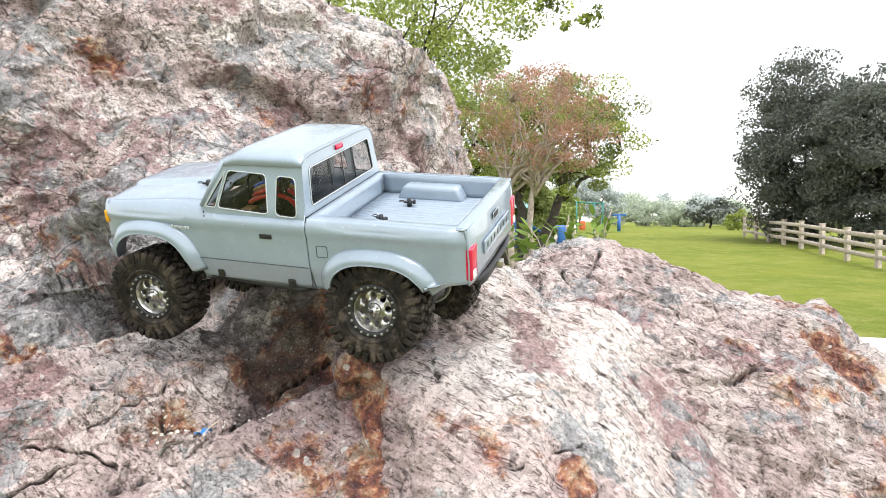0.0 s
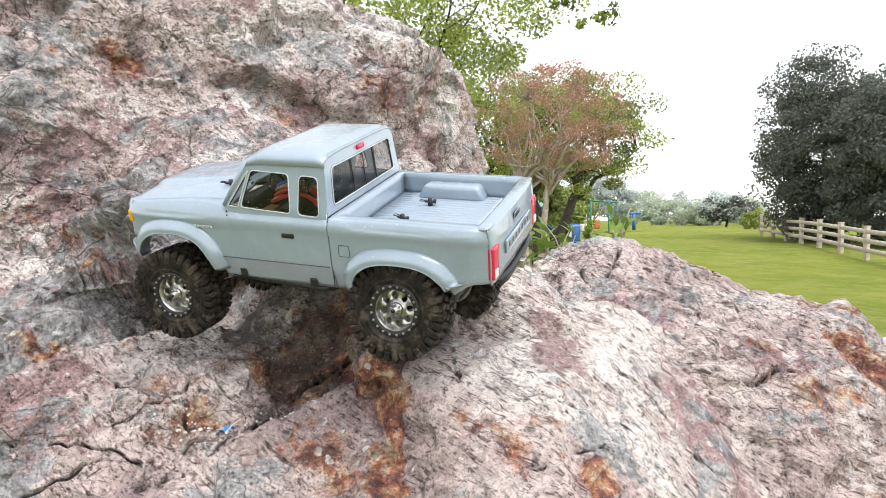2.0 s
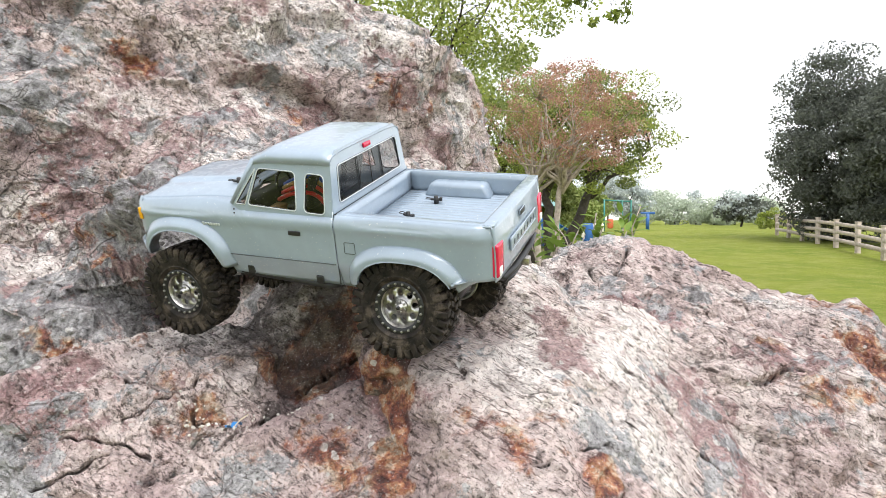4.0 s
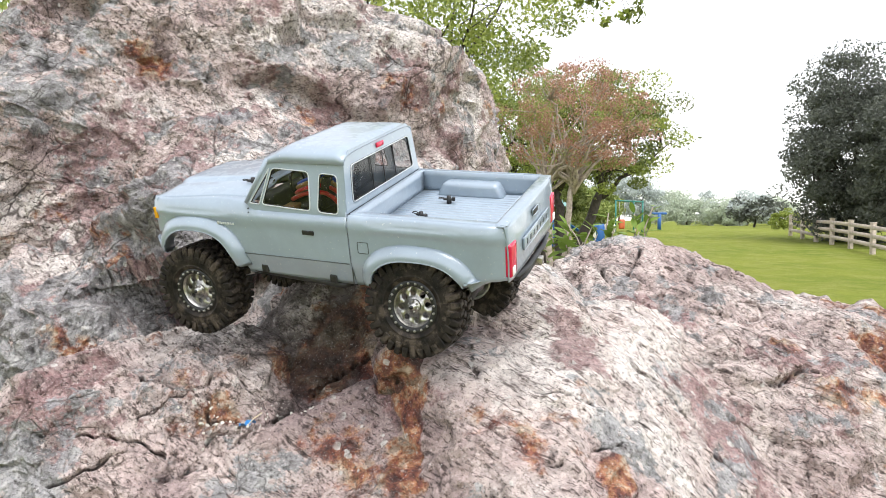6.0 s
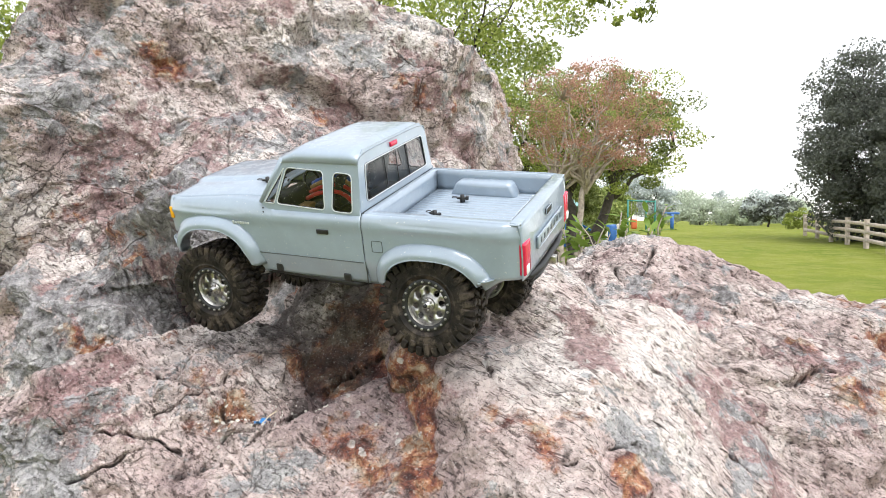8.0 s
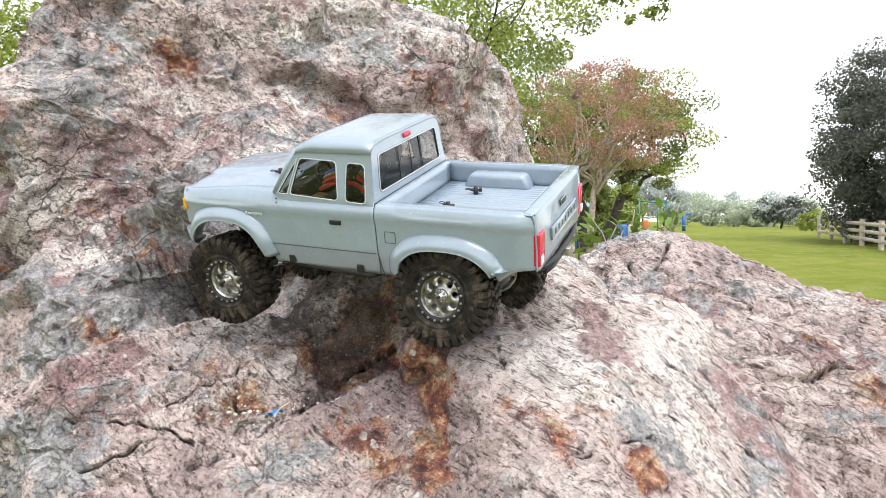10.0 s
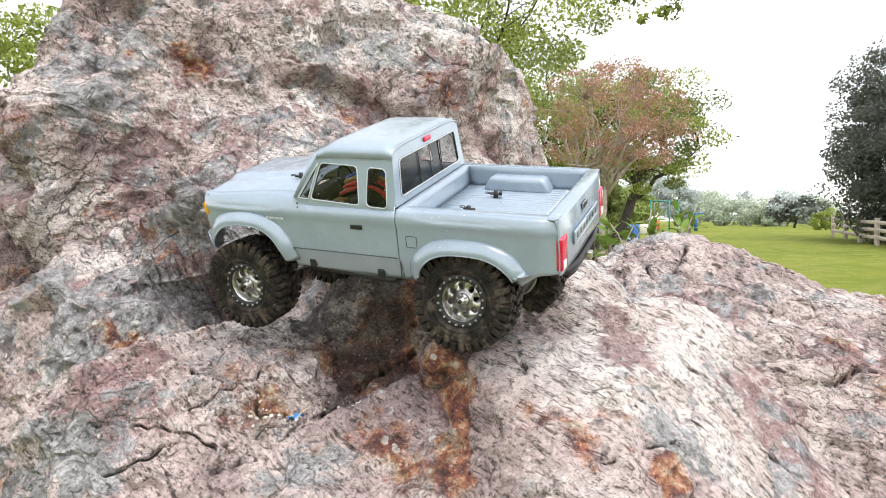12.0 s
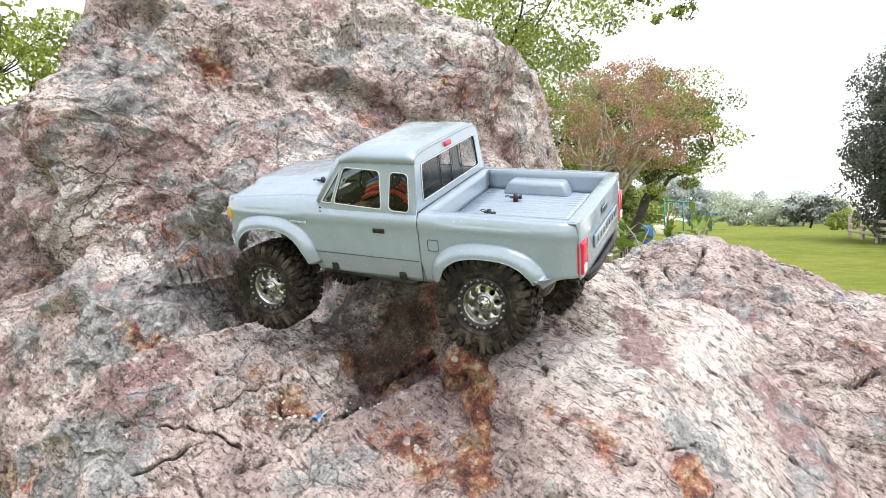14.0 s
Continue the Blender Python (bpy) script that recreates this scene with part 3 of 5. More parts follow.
boulder("boulder", "broad brown rock footing under the pile", (-0.15, 1.45, 0.35), (1.25, 0.85, 0.9), [
    ((0, 1.4, 1.2), (0, -0.1, 1)), ((0, 0.72, 0.9), (0, -0.9, 0.4)), ((0, 2.3, -0.15), (0, 0, -1))], 6, seed=11, rust=0.06)


# ---- ground ----
def rise(x, y):
    return 1.0 * np.clip((y - 8) / 32, 0, 1) ** 1.3


def grass_material():
    m, n, l, b = material("mown_grass", 0.9)
    b.inputs["Specular IOR Level"].default_value = 0.05
    pos = n.new("ShaderNodeTexCoord").outputs["Object"]
    wide = tex(n, l, "ShaderNodeTexNoise", 0.35, pos, 5.0, 0.6)
    fine = tex(n, l, "ShaderNodeTexNoise", 22.0, pos, 6.0, 0.7)
    a = ramp(n, l, wide.outputs["Fac"], [(0.35, (0.160, 0.205, 0.032)), (0.65, (0.230, 0.258, 0.048))])
    f = ramp(n, l, fine.outputs["Fac"], [(0.35, grey(0.55)), (0.65, grey(1.0))])
    patch = tex(n, l, "ShaderNodeTexNoise", 1.7, pos, 6.0, 0.7)
    a = blend(n, l, ramp(n, l, patch.outputs["Fac"], [(0.46, grey(0)), (0.62, grey(0.55))]), a, (0.30, 0.30, 0.095))
    l.new(blend(n, l, 0.7, a, f, "MULTIPLY"), b.inputs["Base Color"])
    l.new(bump(n, l, fine.outputs["Fac"], 0.8, 0.05), b.inputs["Normal"])
    return m


def sheet(name, mat, xs, ys, z):
    gx, gy = np.meshgrid(xs, ys)
    p = np.stack([gx.ravel(), gy.ravel(), z(gx.ravel(), gy.ravel())], 1)
    nx, ny = len(xs), len(ys)
    i = np.arange(nx * ny).reshape(ny, nx)
    f = np.stack([i[:-1, :-1].ravel(), i[:-1, 1:].ravel(), i[1:, 1:].ravel(), i[1:, :-1].ravel()], 1)
    return new(name, from_arrays(name, p, f, mat))


def lawn(x, y):
    q = np.stack([x * 0.5, y * 0.5, x * 0], 1)
    return rise(x, y) + 0.05 * vnoise(q, 3)


GRASS = grass_material()
ground = sheet("ground", GRASS, np.concatenate([np.linspace(-600, -40, 15), np.linspace(-36, 36, 73), np.linspace(40, 600, 15)]),
               np.concatenate([np.linspace(-600, -20, 12), np.linspace(-16, 60, 77), np.linspace(70, 1500, 16)]), lawn)
tagged(ground, "sunless green mown lawn rising gently to a far crest", "lawn", kind="structure")


# ---- the model truck ----
PAINT = plain("satin_blue_grey_paint", (0.272, 0.332, 0.400), 0.28, 0.0, 0.0, 25.0, 0.05, 0.85)
PAINT.node_tree.nodes["Principled BSDF"].inputs["Coat IOR"].default_value = 1.62


def wet_film(mat):
    """Beads and smears of water: patches of smooth and dull coat, and dust specks."""
    n, l = mat.node_tree.nodes, mat.node_tree.links
    b = n["Principled BSDF"]
    pos = n.new("ShaderNodeTexCoord").outputs["Object"]
    film = tex(n, l, "ShaderNodeTexNoise", 46.0, pos, 7.0, 0.68)
    l.new(ramp(n, l, film.outputs["Fac"], [(0.46, grey(0.22)), (0.51, grey(0.03))]), b.inputs["Coat Roughness"])
    l.new(ramp(n, l, film.outputs["Fac"], [(0.46, grey(0.75)), (0.51, grey(1.0))]), b.inputs["Coat Weight"])
    base = b.inputs["Base Color"].links[0].from_socket
    speck = tex(n, l, "ShaderNodeTexNoise", 330.0, pos, 2.0)
    base = blend(n, l, ramp(n, l, speck.outputs["Fac"], [(0.69, grey(0)), (0.73, grey(0.6))]), base, (0.62, 0.62, 0.60))
    smear = tex(n, l, "ShaderNodeTexNoise", 9.0, pos, 6.0, 0.6)
    base = blend(n, l, ramp(n, l, smear.outputs["Fac"], [(0.50, grey(0)), (0.70, grey(0.08))]), base, (0.42, 0.44, 0.44))
    l.new(base, b.inputs["Base Color"])


wet_film(PAINT)
TYRE = plain("dusty_black_rubber", (0.0165, 0.0130, 0.0105), 0.62, 0.0, 0.0008, 70.0, 0.9)


def mud(mat):
    n, l = mat.node_tree.nodes, mat.node_tree.links
    b = n["Principled BSDF"]
    b.inputs["Specular IOR Level"].default_value = 0.25
    pos = n.new("ShaderNodeTexCoord").outputs["Object"]
    t = tex(n, l, "ShaderNodeTexNoise", 55.0, pos, 9.0, 0.72)
    base = b.inputs["Base Color"].links[0].from_socket
    l.new(blend(n, l, ramp(n, l, t.outputs["Fac"], [(0.50, grey(0)), (0.60, grey(0.7))]), base, (0.105, 0.082, 0.064)), b.inputs["Base Color"])


mud(TYRE)
BLACK = plain("black_plastic", (0.012, 0.012, 0.013), 0.45, 0.0, 0.0002, 200.0, 0.3)
STEEL = plain("brushed_silver_metal", (0.47, 0.455, 0.435), 0.36, 1.0, 0.0001, 160.0, 0.4)
TRIM = plain("bright_trim", (0.55, 0.58, 0.60), 0.35, 0.2, 0.0, 100.0, 0.05)
SEAM = plain("dark_seam_line", (0.075, 0.09, 0.10), 0.6)
AMBER = plain("amber_lens", (0.80, 0.38, 0.02), 0.25, 0.0, 0.0, 80.0, 0.1, 0.5)
REDLENS = plain("red_lens", (0.60, 0.010, 0.060), 0.25, 0.0, 0.0, 60.0, 0.15, 0.5)
WHITE = plain("white_plastic", (0.78, 0.78, 0.77), 0.35, 0.0, 0.0, 60.0, 0.05)
REDWIRE = plain("red_cable", (0.55, 0.02, 0.02), 0.4)
BLUEWIRE = plain("blue_cable", (0.03, 0.08, 0.45), 0.4)
YELLOW = plain("yellow_orange_plastic", (0.36, 0.20, 0.07), 0.4)


def glass_material():
    m, n, l, b = material("smoked_clear_plastic", 0.06)
    clear = n.new("ShaderNodeBsdfTransparent")
    clear.inputs[0].default_value = (0.80, 0.81, 0.82, 1)
    gloss = n.new("ShaderNodeBsdfGlossy")
    gloss.inputs["Roughness"].default_value = 0.06
    fres = n.new("ShaderNodeFresnel")
    fres.inputs[0].default_value = 1.5
    mix = n.new("ShaderNodeMixShader")
    l.new(fres.outputs[0], mix.inputs[0])
    l.new(clear.outputs[0], mix.inputs[1])
    l.new(gloss.outputs[0], mix.inputs[2])
    # dust specks
    pos = n.new("ShaderNodeTexCoord").outputs["Object"]
    t = tex(n, l, "ShaderNodeTexNoise", 420.0, pos, 2.0)
    speck = ramp(n, l, t.outputs["Fac"], [(0.66, grey(0)), (0.70, grey(0.7))])
    dust = n.new("ShaderNodeBsdfDiffuse")
    dust.inputs[0].default_value = (0.6, 0.58, 0.55, 1)
    mix2 = n.new("ShaderNodeMixShader")
    l.new(speck, mix2.inputs[0])
    l.new(mix.outputs[0], mix2.inputs[1])
    l.new(dust.outputs[0], mix2.inputs[2])
    l.new(mix2.outputs[0], n["Material Output"].inputs["Surface"])
    return m


GLASS = glass_material()


def box_bm(sx, sy, sz, at=(0, 0, 0), bevel=0.0, segments=2, turn=None, bm=None):
    bm = bm or bmesh.new()
    one = bmesh.new()
    bmesh.ops.create_cube(one, size=1.0, matrix=Matrix.Diagonal((sx, sy, sz, 1)))
    if bevel:
        bmesh.ops.bevel(one, geom=list(one.edges), offset=bevel, segments=segments, affect="EDGES", profile=0.5)
    m = Matrix.Translation(at) @ (turn or Matrix())
    bmesh.ops.transform(one, matrix=m, verts=one.verts)
    return join_bm(bm, one)


def join_bm(bm, one):
    me = bpy.data.meshes.new("tmp")
    one.to_mesh(me)
    one.free()
    bm.from_mesh(me)
    bpy.data.meshes.remove(me)
    return bm


def tube_bm(points, r, sides=8, closed=False, bm=None, taper=None):
    bm = bm or bmesh.new()
    pts = [Vector(p) for p in points]
    n = len(pts)
    rings, up = [], None
    for i, p in enumerate(pts):
        a = pts[(i + 1) % n] if (closed or i < n - 1) else p
        b = pts[i - 1] if (closed or i > 0) else p
        d = (a - b).normalized()
        if up is None:
            up = d.orthogonal().normalized()
        up = (up - d * up.dot(d)).normalized()
        side = d.cross(up)
        rr = r * (taper[i] if taper else 1.0)
        rings.append([bm.verts.new(p + (up * math.cos(2 * math.pi * k / sides) + side * math.sin(2 * math.pi * k / sides)) * rr) for k in range(sides)])
    for i in range(n if closed else n - 1):
        a, b = rings[i], rings[(i + 1) % n]
        shift = 0
        if closed and i == n - 1:
            shift = min(range(sides), key=lambda s: (a[0].co - b[s].co).length)
        for k in range(sides):
            bm.faces.new((a[k], a[(k + 1) % sides], b[(k + 1 + shift) % sides], b[(k + shift) % sides]))
    if not closed:
        bm.faces.new(list(reversed(rings[0])))
        bm.faces.new(rings[-1])
    return bm


def lathe_bm(profile, sides=48, bm=None, close=True):
    """Turn a profile of (radius, y) round the y axis."""
    bm = bm or bmesh.new()
    rings = []
    for r, y in profile:
        rings.append([bm.verts.new((r * math.cos(2 * math.pi * k / sides), y, r * math.sin(2 * math.pi * k / sides))) for k in range(sides)])
    pairs = list(zip(rings, rings[1:] + ([rings[0]] if close else [])))
    for a, b in pairs[:len(rings) if close else len(rings) - 1]:
        for k in range(sides):
            bm.faces.new((a[k], a[(k + 1) % sides], b[(k + 1) % sides], b[k]))
    return bm


def grid_bm(us, vs, fn, bm=None, flip=False):
    bm = bm or bmesh.new()
    rows = [[bm.verts.new(fn(u, v)) for u in us] for v in vs]
    for a, b in zip(rows, rows[1:]):
        for k in range(len(us) - 1):
            loop = (a[k], a[k + 1], b[k + 1], b[k])
            bm.faces.new(loop[::-1] if flip else loop)
    return bm


def rounded(poly, r=0.005, steps=5):
    """Round the corners of a closed 2D outline."""
    out, n = [], len(poly)
    for i in range(n):
        p, a, b = Vector(poly[i]), Vector(poly[i - 1]), Vector(poly[(i + 1) % n])
        da, db = (a - p), (b - p)
        k = min(r, da.length * 0.45, db.length * 0.45)
        s, e = p + da.normalized() * k, p + db.normalized() * k
        for j in range(steps + 1):
            t = j / steps
            out.append(tuple(s * (1 - t) ** 2 + p * 2 * t * (1 - t) + e * t * t))
    return out


def holed_bm(outer, holes, fn, bm=None, out=None):
    """A flat outline with holes, filled and then bent by fn(u, v)."""
    bm = bm or bmesh.new()
    edges = []
    for loop in [outer, *holes]:
        vs = [bm.verts.new((u, v, 0)) for u, v in loop]
        edges += [bm.edges.new((vs[i], vs[(i + 1) % len(vs)])) for i in range(len(vs))]
    bmesh.ops.triangle_fill(bm, use_beauty=True, use_dissolve=False, edges=edges)
    for v in bm.verts:
        v.co = fn(v.co.x, v.co.y)
    if out is not None:
        bm.normal_update()
        bmesh.ops.reverse_faces(bm, faces=[f for f in bm.faces if f.normal.dot(Vector(out)) < 0])
    return bm


def thick(ob, t=0.0016, offset=-1.0):
    s = ob.modifiers.new("thickness", "SOLIDIFY")
    s.thickness, s.offset = t, offset
    return ob


W = 0.1177
TRUCK_POSE = pose(0.0661, 0.7836, 1.6049, -19.07, -4.02, 161.5)
truck = new("pickup_truck_model")
tagged(truck, "pale blue-grey radio-controlled pickup crawler standing on the rocks", "toy truck")


def smooth01(t):
    t = min(max(t, 0.0), 1.0)
    return t * t * (3 - 2 * t)


ARCHES = ((0.109, -0.108, 0.068, 0.060), (0.447, -0.105, 0.066, 0.071))


def lower_edge(x):
    base = -0.099 + (0.029 * smooth01((0.06 - x) / 0.05) if x < 0.06 else 0.0)
    if x > 0.374:
        base = -0.088 + 0.038 * smooth01((x - 0.40) / 0.12)
    for cx, cz, rx, rz in ARCHES:
        k = abs(x - cx) / rx
        if k < 1:
            base = max(base, cz + rz * (1 - k ** 2.6) ** (1 / 2.6))
    return base


def side_y(x, z):
    y = W
    y -= 0.010 * max(0.0, (z + 0.012) / 0.012) ** 2 * 0.5
    y += 0.0025 * smooth01((z + 0.022) / 0.006) * smooth01((-0.010 - z) / 0.006)
    y -= 0.010 * max(0.0, (-0.066 - z) / 0.033)
    if x > 0.48:
        y -= 0.010 * ((x - 0.49) / 0.04) ** 2 if x > 0.49 else 0.0
    if x < 0.02:
        y -= 0.010 * ((0.02 - x) / 0.025) ** 2
    return y


def top_edge(x):
    if x < 0.203:
        return 0.0
    return -0.003 + 0.013 * smooth01((x - 0.335) / 0.02) - 0.007 * smooth01((x - 0.38) / 0.15)


def side_panel(sign, x0, x1, cols, name, label=""):
    xs = [x0 + (x1 - x0) * i / cols for i in range(cols + 1)]
    vs = [i / 16 for i in range(17)]

    def at(x, v):
        lo, hi = lower_edge(x), top_edge(x)
        z = lo + (hi - lo) * v
        return Vector((x, sign * side_y(x, z), z))
    bm = grid_bm(xs, vs, at)
    if sign > 0:
        bmesh.ops.reverse_faces(bm, faces=bm.faces)
    return thick(part(name, bm, PAINT, truck, label), 0.0016)


for sign in (1, -1):
    side_panel(sign, -0.006, 0.2021, 84, "bed_side")
    side_panel(sign, 0.2035, 0.527, 120, "cab_side")

# hood, cowl and nose
def hood_at(u, v):
    x = 0.350 + 0.176 * v
    half = side_y(x, top_edge(x)) - 0.0005
    y = half * u
    bulge = 0.010 * (1 - abs(u) ** 3.0) + 0.004 * smooth01((0.55 - abs(u)) / 0.08)
    drop = 0.012 * max(0.0, (v - 0.9) / 0.1) ** 2
    return Vector((x, y, top_edge(x) + bulge - drop * (1 - abs(u) ** 4)))


thick(part("hood", grid_bm([i / 24 - 1 for i in range(49)], [i / 20 for i in range(21)], hood_at, flip=True), PAINT, truck))


def nose_at(u, v):
    x = 0.526 + 0.006 * math.sin(v * math.pi) - 0.004 * v
    half = side_y(0.526, -0.01)
    top = hood_at(u, 1.0).z
    return Vector((x - 0.010 * u * u, half * u, top - v * (0.055 + top)))


nose = thick(part("nose", grid_bm([i / 12 - 1 for i in range(25)], [i / 10 for i in range(11)], nose_at), PAINT, truck))
part("grille", box_bm(0.004, 0.13, 0.024, (0.5285, 0, -0.018), 0.0015), BLACK, nose)
for s in (1, -1):
    part("headlight", box_bm(0.004, 0.028, 0.022, (0.525, s * 0.085, -0.018), 0.0015), WHITE, nose)

# cab above the belt line
ROOF_Z, ROOF_W = 0.0665, 0.1015


def cab_y(z):
    return W - 0.0028 - (W - 0.0028 - ROOF_W) * smooth01((z + 0.012) / 0.090) * 1.2


CAB_OUT = [(0.2035, -0.0035), (0.345, -0.0035), (0.360, 0.006), (0.323, 0.0625), (0.2085, 0.0625)]
VENT = rounded([(0.351, 0.0065), (0.3355, 0.0055), (0.3195, 0.0525)], 0.002)
DOORWIN = rounded([(0.3315, 0.0055), (0.2560, 0.0015), (0.2595, 0.0505), (0.3155, 0.0530)], 0.006)
QUARTER = rounded([(0.2450, 0.0008), (0.2145, -0.0005), (0.2170, 0.0480), (0.2435, 0.0495)], 0.007)


for s in (1, -1):
    def bend(u, v, s=s):
        return Vector((u, s * cab_y(v), v))
    panel = thick(part("cab_upper_side", holed_bm(CAB_OUT, [VENT, DOORWIN, QUARTER], bend, out=(0, s, 0)), PAINT, truck, smooth=False), 0.0014)
    for nm, hole in (("vent_window", VENT), ("door_window", DOORWIN), ("quarter_window", QUARTER)):
        pane = part(nm, holed_bm(hole, [], lambda u, v, s=s: Vector((u, s * (cab_y(v) - 0.0008), v)), out=(0, s, 0)), GLASS, truck, "dusty clear plastic pane")
        pane.visible_shadow = False
        part("window_trim", tube_bm([bend(u, v) + Vector((0, s * 0.0004, 0)) for u, v in hole], 0.0008, 6, True), TRIM, pane, "bright silver trim line")
        part("window_gasket", tube_bm([Vector((u, s * (cab_y(v) - 0.0012), v)) for u, v in hole], 0.0013, 6, True), BLACK, pane, "black rubber gasket")


def roof_at(u, v):
    x = 0.2065 + 0.1195 * v
    front = smooth01((v - 0.78) / 0.22)
    rear = smooth01((0.12 - v) / 0.12)
    a = abs(u)
    z = ROOF_Z - 0.006 + 0.0185 * (1 - a ** 6.0) ** 0.5 * (1 - 0.45 * front) * (1 - 0.30 * rear) - 0.002 * front
    if a > 0.86:
        y = math.copysign(ROOF_W + 0.0005 - 0.010 * (1 - math.sin((a - 0.86) / 0.14 * math.pi / 2)), u) if a < 1 else math.copysign(ROOF_W + 0.0005, u)
    else:
        y = u / 0.86 * (ROOF_W - 0.0095)
    return Vector((x + 0.004 * front * (1 - u * u), y, z))


roof_us = [-1 + 2 * i / 60 for i in range(61)]
roof = thick(part("roof", grid_bm(roof_us, [i / 24 for i in range(25)], roof_at, flip=True), PAINT, truck), 0.0016)


REAR_OUT = [(-W + 0.006, 0.0), (W - 0.006, 0.0), (ROOF_W, 0.062), (0.085, 0.076), (-0.085, 0.076), (-ROOF_W, 0.062)]
REARWIN = rounded([(-0.093, 0.010), (0.093, 0.010), (0.086, 0.057), (-0.086, 0.057)], 0.006)


def rear_plane(u, v):
    return Vector((0.2035 + 0.055 * v, u, v))


thick(part("cab_rear", holed_bm(REAR_OUT, [REARWIN], rear_plane, out=(-1, 0, 0)), PAINT, truck, smooth=False), 0.0014)
pane = part("rear_window", holed_bm(REARWIN, [], lambda u, v: rear_plane(u, v) + Vector((0.0008, 0, 0)), out=(-1, 0, 0)), GLASS, truck, "dusty clear plastic rear window")
pane.visible_shadow = False
part("window_trim", tube_bm([rear_plane(u, v) + Vector((-0.0006, 0, 0)) for u, v in REARWIN], 0.0008, 6, True), TRIM, pane)
part("window_gasket", tube_bm([rear_plane(u, v) + Vector((0.0008, 0, 0)) for u, v in REARWIN], 0.0014, 6, True), BLACK, pane)
for y in (-0.034, 0.0, 0.034):
    part("window_bar", box_bm(0.0008, 0.0018, 0.046, rear_plane(y, 0.0335) + Vector((-0.0006, 0, 0)), turn=pose(0, 0, 0, 0, 3, 0)), BLACK, pane)
part("brake_lamp", box_bm(0.003, 0.020, 0.0065, (0.2055, 0.004, 0.0655), 0.001), REDLENS, truck, "small red third brake lamp")
# windscreen, cowl and interior
wind = part("windscreen", grid_bm([-1, -0.5, 0, 0.5, 1], [0, 0.5, 1], lambda u, v: Vector((0.357 - 0.034 * v + 0.006 * (1 - u * u), u * cab_y(0.01 + 0.053 * v) * 0.985, 0.012 + 0.054 * v))), GLASS, truck)
wind.visible_shadow = False
for s in (1, -1):
    part("windscreen_pillar", tube_bm([(0.3575, s * (cab_y(0.008) - 0.001), 0.006), (0.3225, s * (cab_y(0.0625) - 0.001), 0.064)], 0.0035, 8), PAINT, truck)
    part("wiper", tube_bm([(0.366, s * 0.02 + 0.03, 0.021), (0.352, s * 0.02 + 0.075, 0.020)], 0.0012, 6), BLACK, truck)
inside = part("interior_tray", box_bm(0.150, 0.190, 0.006, (0.281, 0, -0.022), 0.002), BLACK, truck, "black interior tray")
part("dashboard", box_bm(0.026, 0.180, 0.030, (0.342, 0, -0.004), 0.006), BLACK, inside)
for s in (1, -1):
    seat = box_bm(0.034, 0.055, 0.012, (0.285, s * 0.045, -0.012), 0.004)
    box_bm(0.012, 0.052, 0.046, (0.262, s * 0.045, 0.012), 0.004, turn=pose(0, 0, 0, 0, -12, 0), bm=seat)
    part("seat", seat, BLACK, inside)
part("steering_wheel", tube_bm([(0.318 + 0.004 * math.sin(a), 0.045 + 0.017 * math.cos(a), 0.016 + 0.017 * math.sin(a)) for a in [2 * math.pi * i / 18 for i in range(18)]], 0.0022, 6, True), BLACK, inside)
part("receiver_box", box_bm(0.018, 0.022, 0.010, (0.312, 0.075, -0.010), 0.002), YELLOW, inside, "orange-yellow electronic box")
for mat, y0, z0 in ((REDWIRE, 0.070, 0.010), (REDWIRE, 0.080, 0.004), (BLUEWIRE, 0.062, 0.020), (YELLOW, 0.066, 0.016)):
    part("cable", tube_bm([(0.305 - 0.010 * i, y0 + 0.006 * math.sin(i * 0.9), z0 + 0.012 * math.sin(i * 0.45)) for i in range(9)], 0.0030, 7), mat, inside, "red cable" if mat is REDWIRE else "coloured cable")

# load bed
bed = part("bed_rail", holed_bm(rounded([(-0.004, -W + 0.0065), (0.2015, -W + 0.0065), (0.2015, W - 0.0065), (-0.004, W - 0.0065)], 0.004),
                                [rounded([(0.009, -0.099), (0.1905, -0.099), (0.1905, 0.099), (0.009, 0.099)], 0.004)], lambda u, v: Vector((u, v, 0.0004 - 0.0015 * max(0, (abs(v) - 0.104) / 0.008) ** 2)), out=(0, 0, 1)), PAINT, truck)
thick(bed, 0.0014)
floor_z = -0.030


def bed_wall(name, a, b):
    ax, ay = a
    bx, by = b
    tub = grid_bm([i / 12 for i in range(13)], [0, 0.25, 0.5, 0.75, 1], lambda u, v: Vector((ax + (bx - ax) * u, ay + (by - ay) * u, floor_z * v)))
    return thick(part(name, tub, PAINT, truck), 0.0012, 0)


bed_wall("bed_wall", (0.1905, 0.099), (0.1905, -0.099))
bed_wall("bed_wall", (0.009, 0.099), (0.1905, 0.099))
bed_wall("bed_wall", (0.1905, -0.099), (0.009, -0.099))
bed_wall("bed_wall", (0.009, -0.099), (0.009, 0.099))


def rib(y):
    t = (y / 0.0099) % 1.0
    return 0.0016 * smooth01((0.5 - abs(t - 0.5)) / 0.18 - 0.35)


ys = [-0.099 + 0.198 * i / 200 for i in range(201)]
thick(part("bed_floor", grid_bm(ys, [0.0095 + 0.1805 * i / 6 for i in range(7)], lambda y, x: Vector((x, y, floor_z + rib(y))), flip=True), PAINT, truck, "ribbed load bed floor"), 0.0012, -1)
